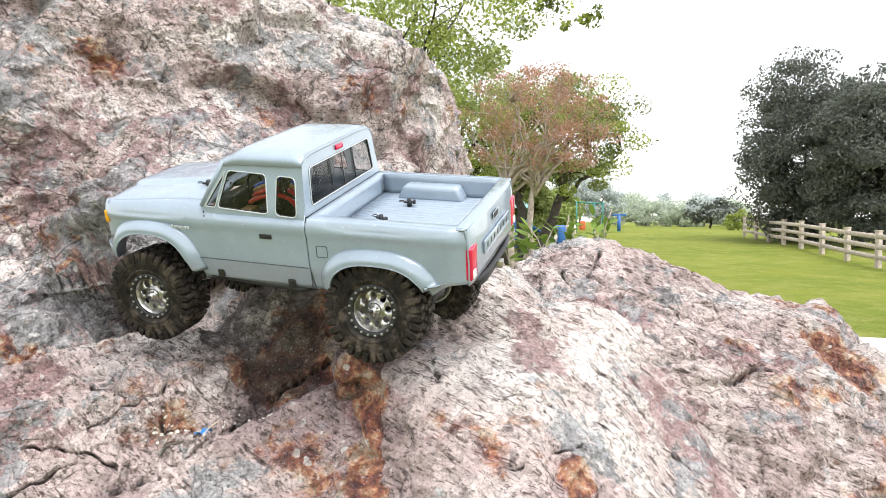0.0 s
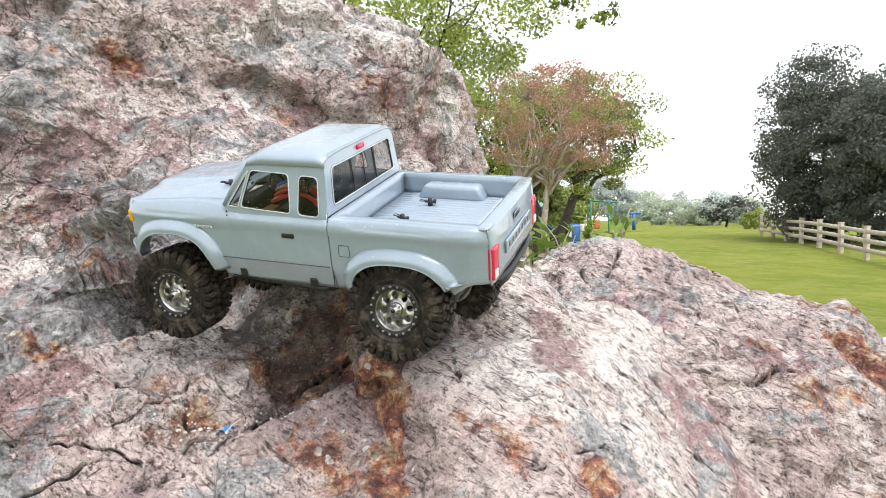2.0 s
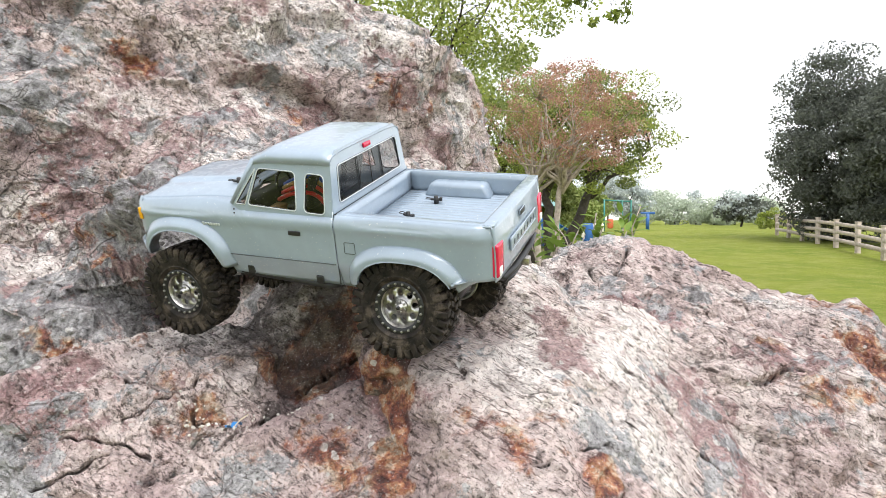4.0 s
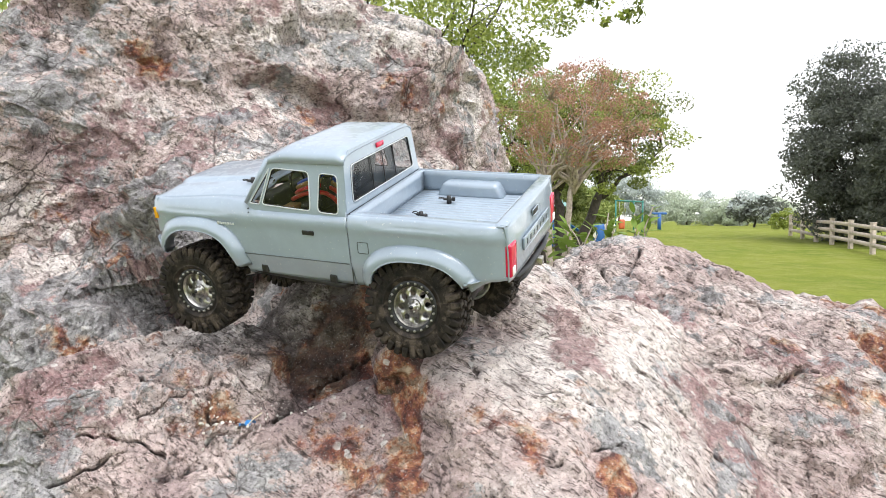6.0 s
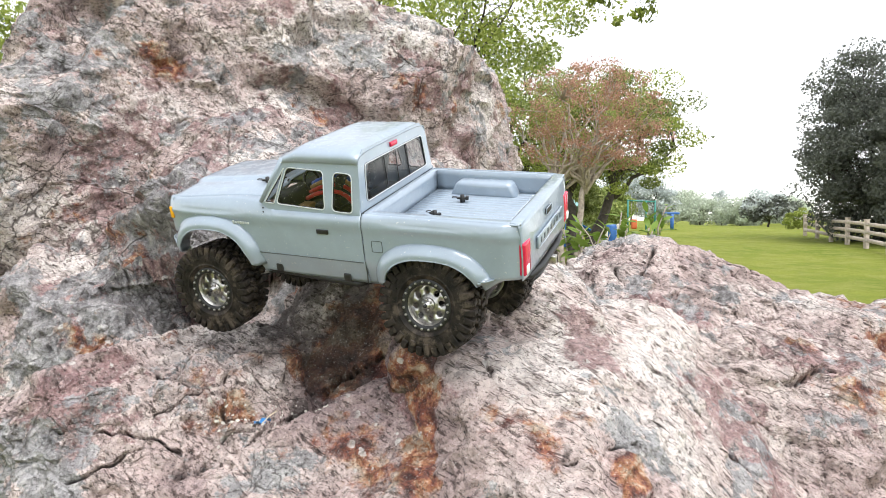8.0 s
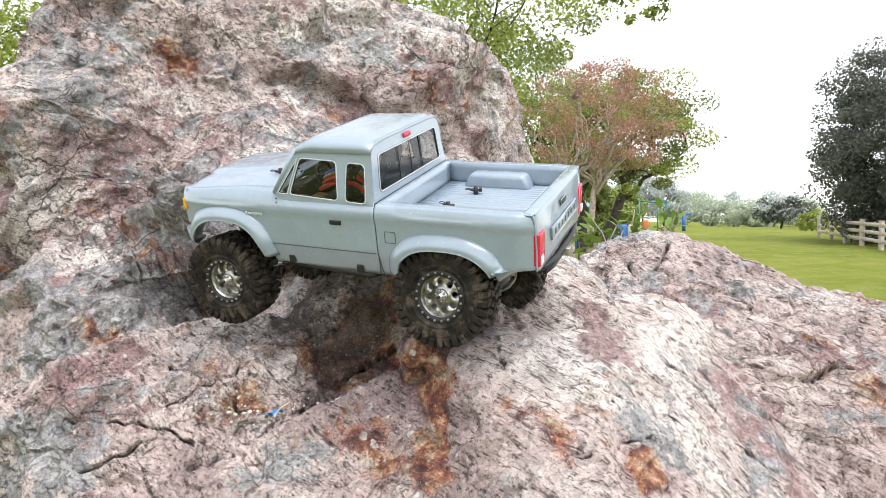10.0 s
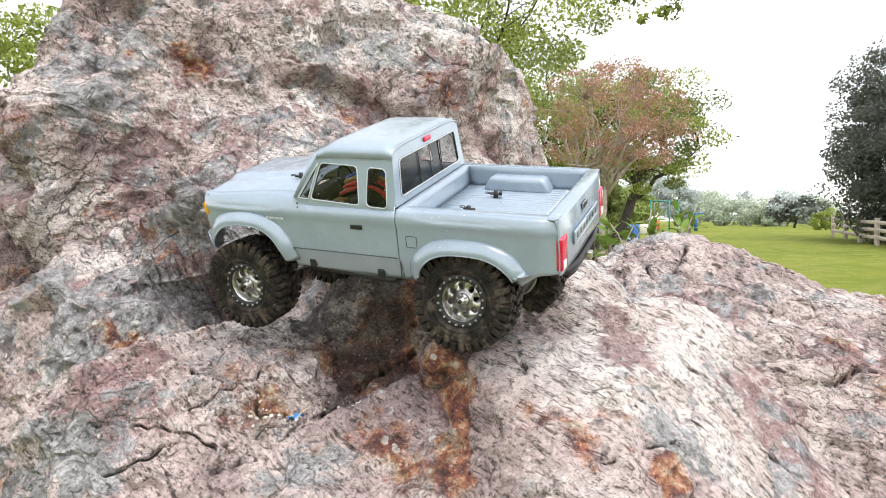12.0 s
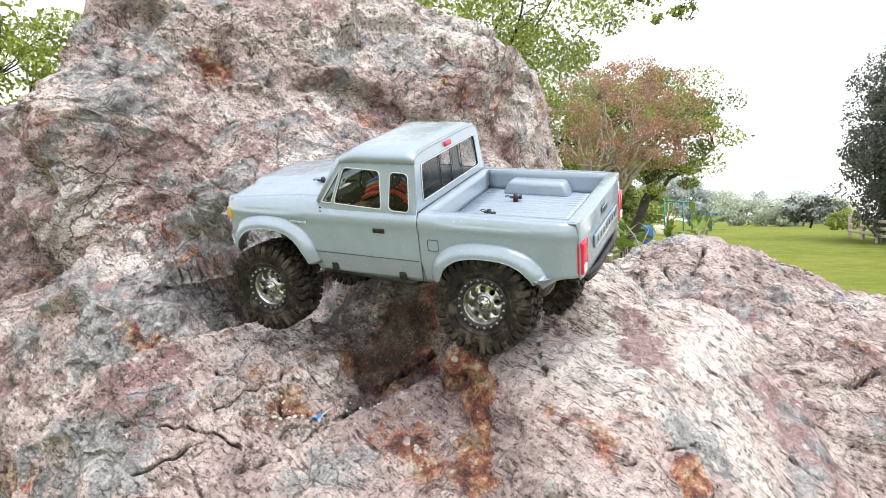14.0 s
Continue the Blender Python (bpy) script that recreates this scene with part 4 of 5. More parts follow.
for s in (1, -1):
    ww = bmesh.new()
    bmesh.ops.create_cube(ww, size=1.0, matrix=Matrix.Translation((0.108, s * 0.086, floor_z + 0.010)) @ Matrix.Diagonal((0.105, 0.028, 0.022, 1)))
    for v in ww.verts:
        if v.co.z > floor_z + 0.005:
            v.co.x += 0.011 if v.co.x < 0.108 else -0.011
            v.co.y += s * 0.002
    bmesh.ops.bevel(ww, geom=list(ww.edges), offset=0.006, segments=4, affect="EDGES", profile=0.5)
    part("wheel_well", ww, PAINT, truck)


# tailgate
def gate_at(u, v):
    z = 0.0002 - 0.071 * v
    x = -0.006 - 0.004 * v - 0.002 * math.sin(v * math.pi)
    yy = (W - 0.0075) * u
    return Vector((x + 0.003 * u ** 8, yy, z))


gate = thick(part("tailgate", grid_bm([i / 20 - 1 for i in range(41)], [i / 12 for i in range(13)], gate_at), PAINT, truck), 0.0016)
part("gate_top", box_bm(0.014, 2 * (W - 0.0095), 0.003, (0.0015, 0, -0.0008), 0.0012), PAINT, gate)
part("gate_handle", box_bm(0.003, 0.022, 0.0075, (-0.0095, 0.0, -0.0165), 0.001), BLACK, gate, "black latch handle")
part("gate_handle_rim", tube_bm([(-0.0105, y, z) for y, z in rounded([(-0.0125, -0.0122), (0.0125, -0.0122), (0.0125, -0.0208), (-0.0125, -0.0208)], 0.002)], 0.0006, 5, True), PAINT, gate)
plate = part("nameplate_recess", box_bm(0.0024, 0.124, 0.0165, (-0.0118, 0.0, -0.040), 0.0010), PAINT, gate, "raised plate with a row of letter blocks")
part("plate_rim", tube_bm([(-0.0128, y, z) for y, z in rounded([(-0.062, -0.0318), (0.062, -0.0318), (0.062, -0.0482), (-0.062, -0.0482)], 0.003)], 0.0008, 5, True), PAINT, gate)
for i in range(7):
    part("letter_block", box_bm(0.0008, 0.0046, 0.0070, (-0.0132, 0.048 - 0.016 * i, -0.040), 0.0003), SEAM, gate, "dark stamped block")
for s in (1, -1):
    lamp = part("tail_lamp", box_bm(0.017, 0.024, 0.042, (-0.0020, s * (W - 0.0205), -0.0450), 0.0028, 3), REDLENS, truck, "glossy red tail lamp with a small white square")
    part("reverse_lens", box_bm(0.002, 0.0105, 0.0105, (-0.0108, s * (W - 0.0170), -0.0585), 0.0008), WHITE, lamp)
    part("marker_lamp", box_bm(0.006, 0.003, 0.017, (0.5225, s * (side_y(0.522, -0.02) + 0.0006), -0.020), 0.001), AMBER, truck, "amber side marker")
    part("door_handle", box_bm(0.018, 0.0024, 0.0062, (0.262, s * (W + 0.0006), -0.0275), 0.001), BLACK, truck, "black door handle")
    badge = bmesh.new()
    for i in range(7):
        box_bm(0.0030, 0.0010, 0.0034 + 0.0014 * (i == 6), (0.380 + 0.0042 * i, s * (W + 0.0024), -0.0236), 0.0003, bm=badge)
    part("script_badge", badge, TRIM, truck, "small raised script badge")
    part("door_seam", box_bm(0.0012, 0.0010, 0.092, (0.2028, s * (W - 0.0022), -0.050)), SEAM, truck)
    part("sill_crease", box_bm(0.168, 0.0012, 0.0010, (0.289, s * (W + 0.0001), -0.0660)), SEAM, truck)
    part("fuel_door", tube_bm([(x, s * (W + 0.0003), z) for x, z in rounded([(0.175, -0.034), (0.190, -0.034), (0.190, -0.049), (0.175, -0.049)], 0.002)], 0.0005, 5, True), SEAM, truck)
    part("hinge_dot", box_bm(0.0022, 0.001, 0.0022, (0.3535, s * (W - 0.002), -0.001), 0.0008), BLACK, truck)
    part("hinge_dot", box_bm(0.0022, 0.001, 0.0022, (0.3535, s * (W - 0.0012), -0.0065), 0.0008), BLACK, truck)
    part("drip_rail", tube_bm([(0.203 + 0.001, s * (W - 0.004), 0.004), (0.203, s * (W - 0.0005), -0.02)], 0.0008, 5), PAINT, truck)

    # flared arches
    for cx, cz, rx, rz in ARCHES:
        steps = 30

        def arch(t, k):
            a = math.pi * t
            c, sn = math.cos(a), math.sin(a)
            x = cx - (rx + k) * math.copysign(abs(c) ** (2 / 2.6), c)
            return x, cz + (rz + k) * abs(sn) ** (2 / 2.6)
        lo = -0.092 if cx < 0.3 else -0.085

        def flare_at(u, v):
            k = 0.018 * v - 0.002
            x, z = arch(u, k)
            z = max(z, lo + (0.022 if (u < 0.12 and cx < 0.3) else 0.0) + (0.030 if (u > 0.9 and cx > 0.3) else 0.0))
            out = 0.0125 * math.sin(min(1.0, (1 - v) * 1.35) * math.pi / 2)
            return Vector((x, s * (side_y(x, max(z, -0.098)) + out - 0.001), z))
        bm = grid_bm([i / steps for i in range(steps + 1)], [i / 7 for i in range(8)], flare_at)
        inner = grid_bm([i / steps for i in range(steps + 1)], [0, 1], lambda u, v: flare_at(u, 0) - Vector((0, s * 0.018 * v, 0)), bm)
        bmesh.ops.remove_doubles(bm, verts=bm.verts, dist=1e-5)
        thick(part("fender_flare", bm, PAINT, truck), 0.0012, 0)


# body posts with clips
def clip(x, y, z, turn):
    post_bm = lathe_bm([(0.0001, 0), (0.0036, 0), (0.0036, 0.005), (0.0028, 0.011), (0.0001, 0.011)], 14, close=False)
    bmesh.ops.rotate(post_bm, verts=post_bm.verts, matrix=Matrix.Rotation(radians(90), 3, "X"))
    bmesh.ops.translate(post_bm, verts=post_bm.verts, vec=(x, y, z))
    post = part("body_post", post_bm, BLACK, truck)
    cb = box_bm(0.022, 0.008, 0.0035, (0, 0, 0), 0.001)
    box_bm(0.006, 0.010, 0.007, (0.009, 0, 0.001), 0.0012, bm=cb)
    tube_bm([(-0.010, -0.003, 0.001), (-0.018, -0.0045, 0.001), (-0.020, 0.0, 0.001), (-0.018, 0.0045, 0.001), (-0.010, 0.003, 0.001)], 0.0009, 5, bm=cb)
    bmesh.ops.transform(cb, matrix=pose(x, y, z + 0.006, 0, 6, turn) @ Matrix.Scale(0.74, 4), verts=cb.verts)
    part("body_clip", cb, BLACK, post, "black body clip")


clip(0.138, 0.032, floor_z + 0.001, 160)
clip(0.127, -0.042, floor_z + 0.001, 200)
clip(0.383, 0.060, 0.014, 200)
clip(0.383, -0.060, 0.014, 160)

# chassis
frame_bm = bmesh.new()
for s in (1, -1):
    box_bm(0.470, 0.008, 0.018, (0.265, s * 0.034, -0.082), 0.001, bm=frame_bm)
for x in (0.045, 0.17, 0.30, 0.40, 0.49):
    box_bm(0.012, 0.070, 0.014, (x, 0, -0.082), 0.001, bm=frame_bm)
box_bm(0.075, 0.050, 0.040, (0.27, 0, -0.088), 0.006, bm=frame_bm)
chassis = part("chassis_rails", frame_bm, BLACK, truck, "black chassis rails and gearbox")
for s in (1, -1):
    slider = tube_bm([(0.375, s * 0.090, -0.092), (0.365, s * 0.104, -0.096), (0.225, s * 0.104, -0.104), (0.212, s * 0.092, -0.103)], 0.0048, 8)
    box_bm(0.155, 0.020, 0.003, (0.295, s * 0.094, -0.0985), 0.001, turn=pose(0, 0, 0, 0, 3, 0), bm=slider)
    part("rock_slider", slider, BLACK, truck, "black rock slider")
    for x in (0.345, 0.236):
        part("slider_bracket", box_bm(0.011, 0.004, 0.012, (x, s * (W - 0.0065), -0.089 - (0.004 if x < 0.3 else 0)), 0.002), BLACK, truck)
bumper = tube_bm([(0.012, 0.085, -0.070), (-0.006, 0.078, -0.078), (-0.010, 0.04, -0.080), (-0.010, -0.04, -0.080), (-0.006, -0.078, -0.078), (0.012, -0.085, -0.070)], 0.0045, 10)
tube_bm([(-0.002, 0.06, -0.092), (-0.004, 0.03, -0.096), (-0.004, -0.03, -0.096), (-0.002, -0.06, -0.092)], 0.0035, 8, bm=bumper)
for y in (0.06, -0.06):
    tube_bm([(-0.008, y, -0.079), (-0.002, y, -0.092)], 0.003, 8, bm=bumper)
rear_bumper = part("rear_bumper", bumper, BLACK, truck, "black tubular rear bumper")
part("hitch_receiver", box_bm(0.012, 0.011, 0.011, (-0.014, 0, -0.086), 0.001), STEEL, rear_bumper)
for s in (1, -1):
    pipe = tube_bm([(0.050, s * 0.088, -0.074), (0.030, s * 0.092, -0.070), (0.016, s * 0.094, -0.069)], 0.0042, 10)
    part("bright_bracket", pipe, STEEL, rear_bumper, "bright metal bracket")

AXLES = []
REAR_HUB, FRONT_HUB = (0.1165, -0.1180), (0.4650, -0.1345)
for nm, (hx, hz) in (("rear_axle", REAR_HUB), ("front_axle", FRONT_HUB)):
    ax = tube_bm([(hx, -0.098, hz), (hx, -0.03, hz), (hx, 0.03, hz), (hx, 0.098, hz)], 0.0085, 12)
    box_bm(0.034, 0.034, 0.030, (hx, 0.012, hz), 0.008, 3, bm=ax)
    axle = part(nm, ax, BLACK, truck, "black axle with a bulging gear case")
    AXLES.append(axle)
    for s in (1, -1):
        body = lathe_bm([(0.0001, 0), (0.0055, 0), (0.0055, 0.050), (0.0001, 0.050)], 14, close=False)
        coil = [(0.0072 * math.cos(a), 0.008 + 0.040 * a / (2 * math.pi * 8), 0.0072 * math.sin(a)) for a in [2 * math.pi * 8 * i / 90 for i in range(91)]]
        m = Matrix.Translation((hx + (0.004 if hx < 0.3 else -0.004), s * 0.062, hz + 0.008)) @ pose(0, 0, 0, 78, 0, 0) @ Matrix.Translation((0, 0, 0))
        bmesh.ops.transform(body, matrix=m, verts=body.verts)
        shock = part("shock_absorber", body, BLACK, axle)
        cb = tube_bm(coil, 0.0011, 6)
        bmesh.ops.transform(cb, matrix=m, verts=cb.verts)
        part("coil_spring", cb, STEEL, shock, "bright coil spring")
        part("link_rod", tube_bm([(hx, s * 0.045, hz - 0.004), (0.283 + (0.03 if hx > 0.3 else -0.03), s * 0.030, -0.100)], 0.003, 8), STEEL, axle, "silver link rod")
for s in (1, -1):
    liner = grid_bm([i / 14 for i in range(15)], [0, 1], lambda u, v: Vector((0.109 - 0.069 * math.cos(math.pi * u), s * (0.060 + 0.050 * v), -0.100 + 0.062 * math.sin(math.pi * u))))
    thick(part("wheel_liner", liner, BLACK, truck), 0.001)

# wheels
TYRE_R, RIM_R, HALF = 0.0670, 0.0305, 0.0245


def tyre_bm():
    bm = lathe_bm([(RIM_R, -0.019), (RIM_R + 0.004, -0.0225), (0.0385, -HALF), (0.0390, -HALF - 0.0010), (0.0402, -HALF - 0.0010), (0.0407, -HALF - 0.0002), (0.042, -HALF - 0.0005), (0.052, -HALF - 0.0008), (0.0585, -HALF + 0.002), (0.0615, -0.017), (0.0622, 0.0), (0.0615, 0.017),
                   (0.0585, HALF - 0.002), (0.052, HALF + 0.0008), (0.042, HALF + 0.0005), (0.0407, HALF + 0.0002), (0.0402, HALF + 0.0010), (0.0390, HALF + 0.0010), (0.0385, HALF), (RIM_R + 0.004, 0.0225), (RIM_R, 0.019)], 72)
    return bm


def lugs_bm():
    bm = bmesh.new()
    n = 34
    for i in range(n):
        a = 2 * math.pi * i / n
        for side in (1, -1):
            b = a + (math.pi / n if side < 0 else 0)
            long = i % 2 == 0
            for (y, wide, deep, tilt, r, da) in ((0.0185, 0.014, 0.0070, 18, 0.0632, 0.0), (0.0065, 0.0115, 0.0068, -24, 0.0637, 0.055 if long else 0.03), (0.0238, 0.0056 if long else 0.0046, 0.0165 if long else 0.0110, 0, 0.0572 if long else 0.0595, 0.02)):
                turn = Matrix.Rotation(-(b + da), 4, "Y") @ Matrix.Translation((r, side * y, 0)) @ Matrix.Rotation(radians(side * tilt), 4, "X")
                one = bmesh.new()
                bmesh.ops.create_cube(one, size=1.0, matrix=Matrix.Diagonal((deep, wide, 0.0088, 1)))
                for v in one.verts:
                    if v.co.x > 0:
                        v.co.y *= 0.86
                        v.co.z *= 0.80
                bmesh.ops.bevel(one, geom=list(one.edges), offset=0.0008, segments=1, affect="EDGES")
                bmesh.ops.transform(one, matrix=turn, verts=one.verts)
                join_bm(bm, one)
    for k in range(44):
        if k % 11 in (0, 1, 2):
            continue
        a = 2 * math.pi * k / 44
        for side in (1, -1):
            box_bm(0.0045, 0.0012, 0.0026, (0, 0, 0), turn=Matrix.Rotation(-a, 4, "Y") @ Matrix.Translation((0.0462, side * (HALF + 0.0007), 0)), bm=bm)
    return bm


def ring2d(r, n, cx=0.0, cy=0.0, sx=1.0, sy=1.0, turn=0.0):
    out = []
    for k in range(n):
        a = 2 * math.pi * k / n
        x, y = r * sx * math.cos(a), r * sy * math.sin(a)
        out.append((cx + x * math.cos(turn) - y * math.sin(turn), cy + x * math.sin(turn) + y * math.cos(turn)))
    return out


TYRE_ME, LUG_ME = tyre_bm(), lugs_bm()
wheel = new("wheel")
wheel.parent = truck
tyre = part("tyre", TYRE_ME, TYRE, wheel, "knobbly dusty black rubber tyre")
part("tread", LUG_ME, TYRE, wheel, smooth=False)
holes = [ring2d(0.0047, 14, 0.0185 * math.cos(a), 0.0185 * math.sin(a), 1.0, 0.82, a) for a in [2 * math.pi * k / 8 for k in range(8)]]


def disc(u, v):
    r = math.hypot(u, v)
    return Vector((u, 0.0145 + 0.0035 * smooth01((0.014 - r) / 0.006) - 0.003 * smooth01((r - 0.021) / 0.005), v))


face = part("wheel_disc", holed_bm(ring2d(0.0285, 48), holes, disc), STEEL, wheel, "silver wheel disc with eight holes")
thick(face, 0.002)
part("rim_barrel", lathe_bm([(0.0300, -0.0205), (0.0320, -0.0215), (0.0300, -0.018), (0.0275, -0.010), (0.0275, 0.010), (0.0300, 0.0185), (0.0310, 0.0200), (0.0285, 0.0200), (0.0262, 0.010), (0.0262, -0.010), (0.0285, -0.0205)], 48), STEEL, wheel)
lock = part("bead_ring", lathe_bm([(0.0268, 0.0195), (0.0345, 0.0195), (0.0350, 0.0215), (0.0335, 0.0232), (0.0275, 0.0232), (0.0265, 0.0215)], 60), BLACK, wheel, "black bead ring with silver bolts")
bolt_bm = lathe_bm([(0.0001, 0.0), (0.0017, 0.0), (0.0017, 0.0018), (0.0010, 0.0026), (0.0001, 0.0022)], 8, close=False)
bolt_me = None
for k in range(20):
    a = 2 * math.pi * k / 20
    if bolt_me is None:
        ob = part("bolt", bolt_bm, STEEL, lock)
        bolt_me = ob.data
    else:
        ob = new("bolt", bolt_me)
        ob.parent = lock
    ob.matrix_basis = Matrix.Translation((0.0308 * math.cos(a), 0.0230, 0.0308 * math.sin(a)))
hub = lathe_bm([(0.0001, 0.024), (0.0040, 0.024), (0.0045, 0.0175), (0.0085, 0.0175), (0.0095, 0.0150), (0.0001, 0.0150)], 24, close=False)
part("hub_nut", hub, STEEL, wheel)
part("axle_stub", lathe_bm([(0.0001, 0.0265), (0.0022, 0.0265), (0.0026, 0.0238), (0.0001, 0.0238)], 10, close=False), BLACK, wheel)
for k in range(6):
    a = 2 * math.pi * (k + 0.5) / 6
    ob = new("bolt", bolt_me)
    ob.parent = wheel
    ob.matrix_basis = Matrix.Translation((0.0066 * math.cos(a), 0.0172, 0.0066 * math.sin(a)))
HUB_Y = W - 0.014


def on_axle(hub_at, roll):
    """The axle's roll about the hub on the driver's side."""
    return Matrix.Translation((hub_at[0], HUB_Y, hub_at[1])) @ pose(0, 0, 0, roll, 0, 0)


rear, front = on_axle(REAR_HUB, 14), on_axle(FRONT_HUB, 5)
wheel.matrix_basis = rear @ pose(0, 0, 0, 0, 10, 0)
copy_thing(wheel, front @ pose(0, 0, 0, 0, 37, 2))
copy_thing(wheel, rear @ pose(-0.004, -2 * HUB_Y, 0, 0, 70, 180))
copy_thing(wheel, front @ pose(0, -2 * HUB_Y, 0, 0, 51, 182))
for axle, m, hub_at in zip(AXLES, (rear, front), (REAR_HUB, FRONT_HUB)):
    axle.matrix_basis = m @ Matrix.Translation((-hub_at[0], -HUB_Y, -hub_at[1]))
truck.matrix_world = TRUCK_POSE


# ---- trees and planting ----
def leaf_material(name, low, high, rough=0.6):
    m, n, l, b = material(name, rough)
    geo = n.new("ShaderNodeNewGeometry")
    mid = tuple((a + c) / 2 for a, c in zip(low, high))
    l.new(ramp(n, l, geo.outputs["Random Per Island"], [(0.0, low), (0.5, mid), (1.0, high)]), b.inputs["Base Color"])
    b.inputs["Specular IOR Level"].default_value = 0.25
    thin = n.new("ShaderNodeBsdfTranslucent")
    l.new(ramp(n, l, geo.outputs["Random Per Island"], [(0.0, low), (1.0, high)]), thin.inputs["Color"])
    mix = n.new("ShaderNodeMixShader")
    mix.inputs[0].default_value = 0.35
    l.new(b.outputs[0], mix.inputs[1])
    l.new(thin.outputs[0], mix.inputs[2])
    l.new(mix.outputs[0], n["Material Output"].inputs["Surface"])
    return m


BARK_PALE = plain("pale_grey_bark", (0.36, 0.30, 0.26), 0.85, 0.0, 0.01, 14.0, 0.35)
BARK_DARK = plain("dark_brown_bark", (0.055, 0.045, 0.040), 0.9, 0.0, 0.02, 10.0, 0.4)
LEAF_FRESH = leaf_material("fresh_green_leaf", (0.19, 0.25, 0.045), (0.44, 0.48, 0.13))
LEAF_LIGHT = leaf_material("light_green_leaf", (0.18, 0.24, 0.06), (0.38, 0.42, 0.15))
LEAF_RUST = leaf_material("red_brown_leaf", (0.34, 0.170, 0.120), (0.53, 0.325, 0.24))
LEAF_MID = leaf_material("mid_green_leaf", (0.095, 0.125, 0.035), (0.25, 0.28, 0.09))
LEAF_OAK = leaf_material("dull_grey_green_leaf", (0.098, 0.108, 0.092), (0.175, 0.186, 0.158))
# far leaf colours are paled to paint distance haze into them
LEAF_HAZE = leaf_material("haze_paled_green_leaf", (0.50, 0.55, 0.44), (0.58, 0.63, 0.52))
LEAF_HAZE2 = leaf_material("haze_paled_grey_green_leaf", (0.52, 0.56, 0.55), (0.60, 0.64, 0.62))
LEAF_SHRUB = leaf_material("glossy_shrub_leaf", (0.13, 0.22, 0.03), (0.30, 0.40, 0.10), 0.4)


def leaves_mesh(name, centres, size, mat, rng, aspect=0.55, flat=0.0):
    n = len(centres)
    a = rng.normal(size=(n, 3))
    a[:, 2] *= 1 - flat
    a /= np.linalg.norm(a, axis=1)[:, None]
    b = np.cross(a, rng.normal(size=(n, 3)))
    b /= np.linalg.norm(b, axis=1)[:, None]
    nrm = np.cross(a, b)
    s = (size * (0.6 + 0.8 * rng.rand(n)))[:, None]
    p = np.stack([centres - a * s * 0.5, centres + b * s * aspect * 0.5 - nrm * s * 0.08, centres + a * s * 0.5, centres - b * s * aspect * 0.5 - nrm * s * 0.08], 1).reshape(-1, 3)
    f = np.arange(4 * n).reshape(n, 4)
    return from_arrays(name, p, f, mat, False)


def limb(bm, a, b, r0, r1, rng, wob=0.08, steps=6):
    a, b = Vector(a), Vector(b)
    d = (b - a).length
    pts, tap = [], []
    for i in range(steps + 1):
        t = i / steps
        p = a.lerp(b, t)
        if 0 < i < steps:
            p += Vector(rng.normal(size=3)) * wob * d * 0.35
        p.z += math.sin(t * math.pi) * d * 0.06
        pts.append(p)
        tap.append((r0 * (1 - t) + r1 * t) / r0)
    tube_bm(pts, r0, 6, bm=bm, taper=tap)
    return pts


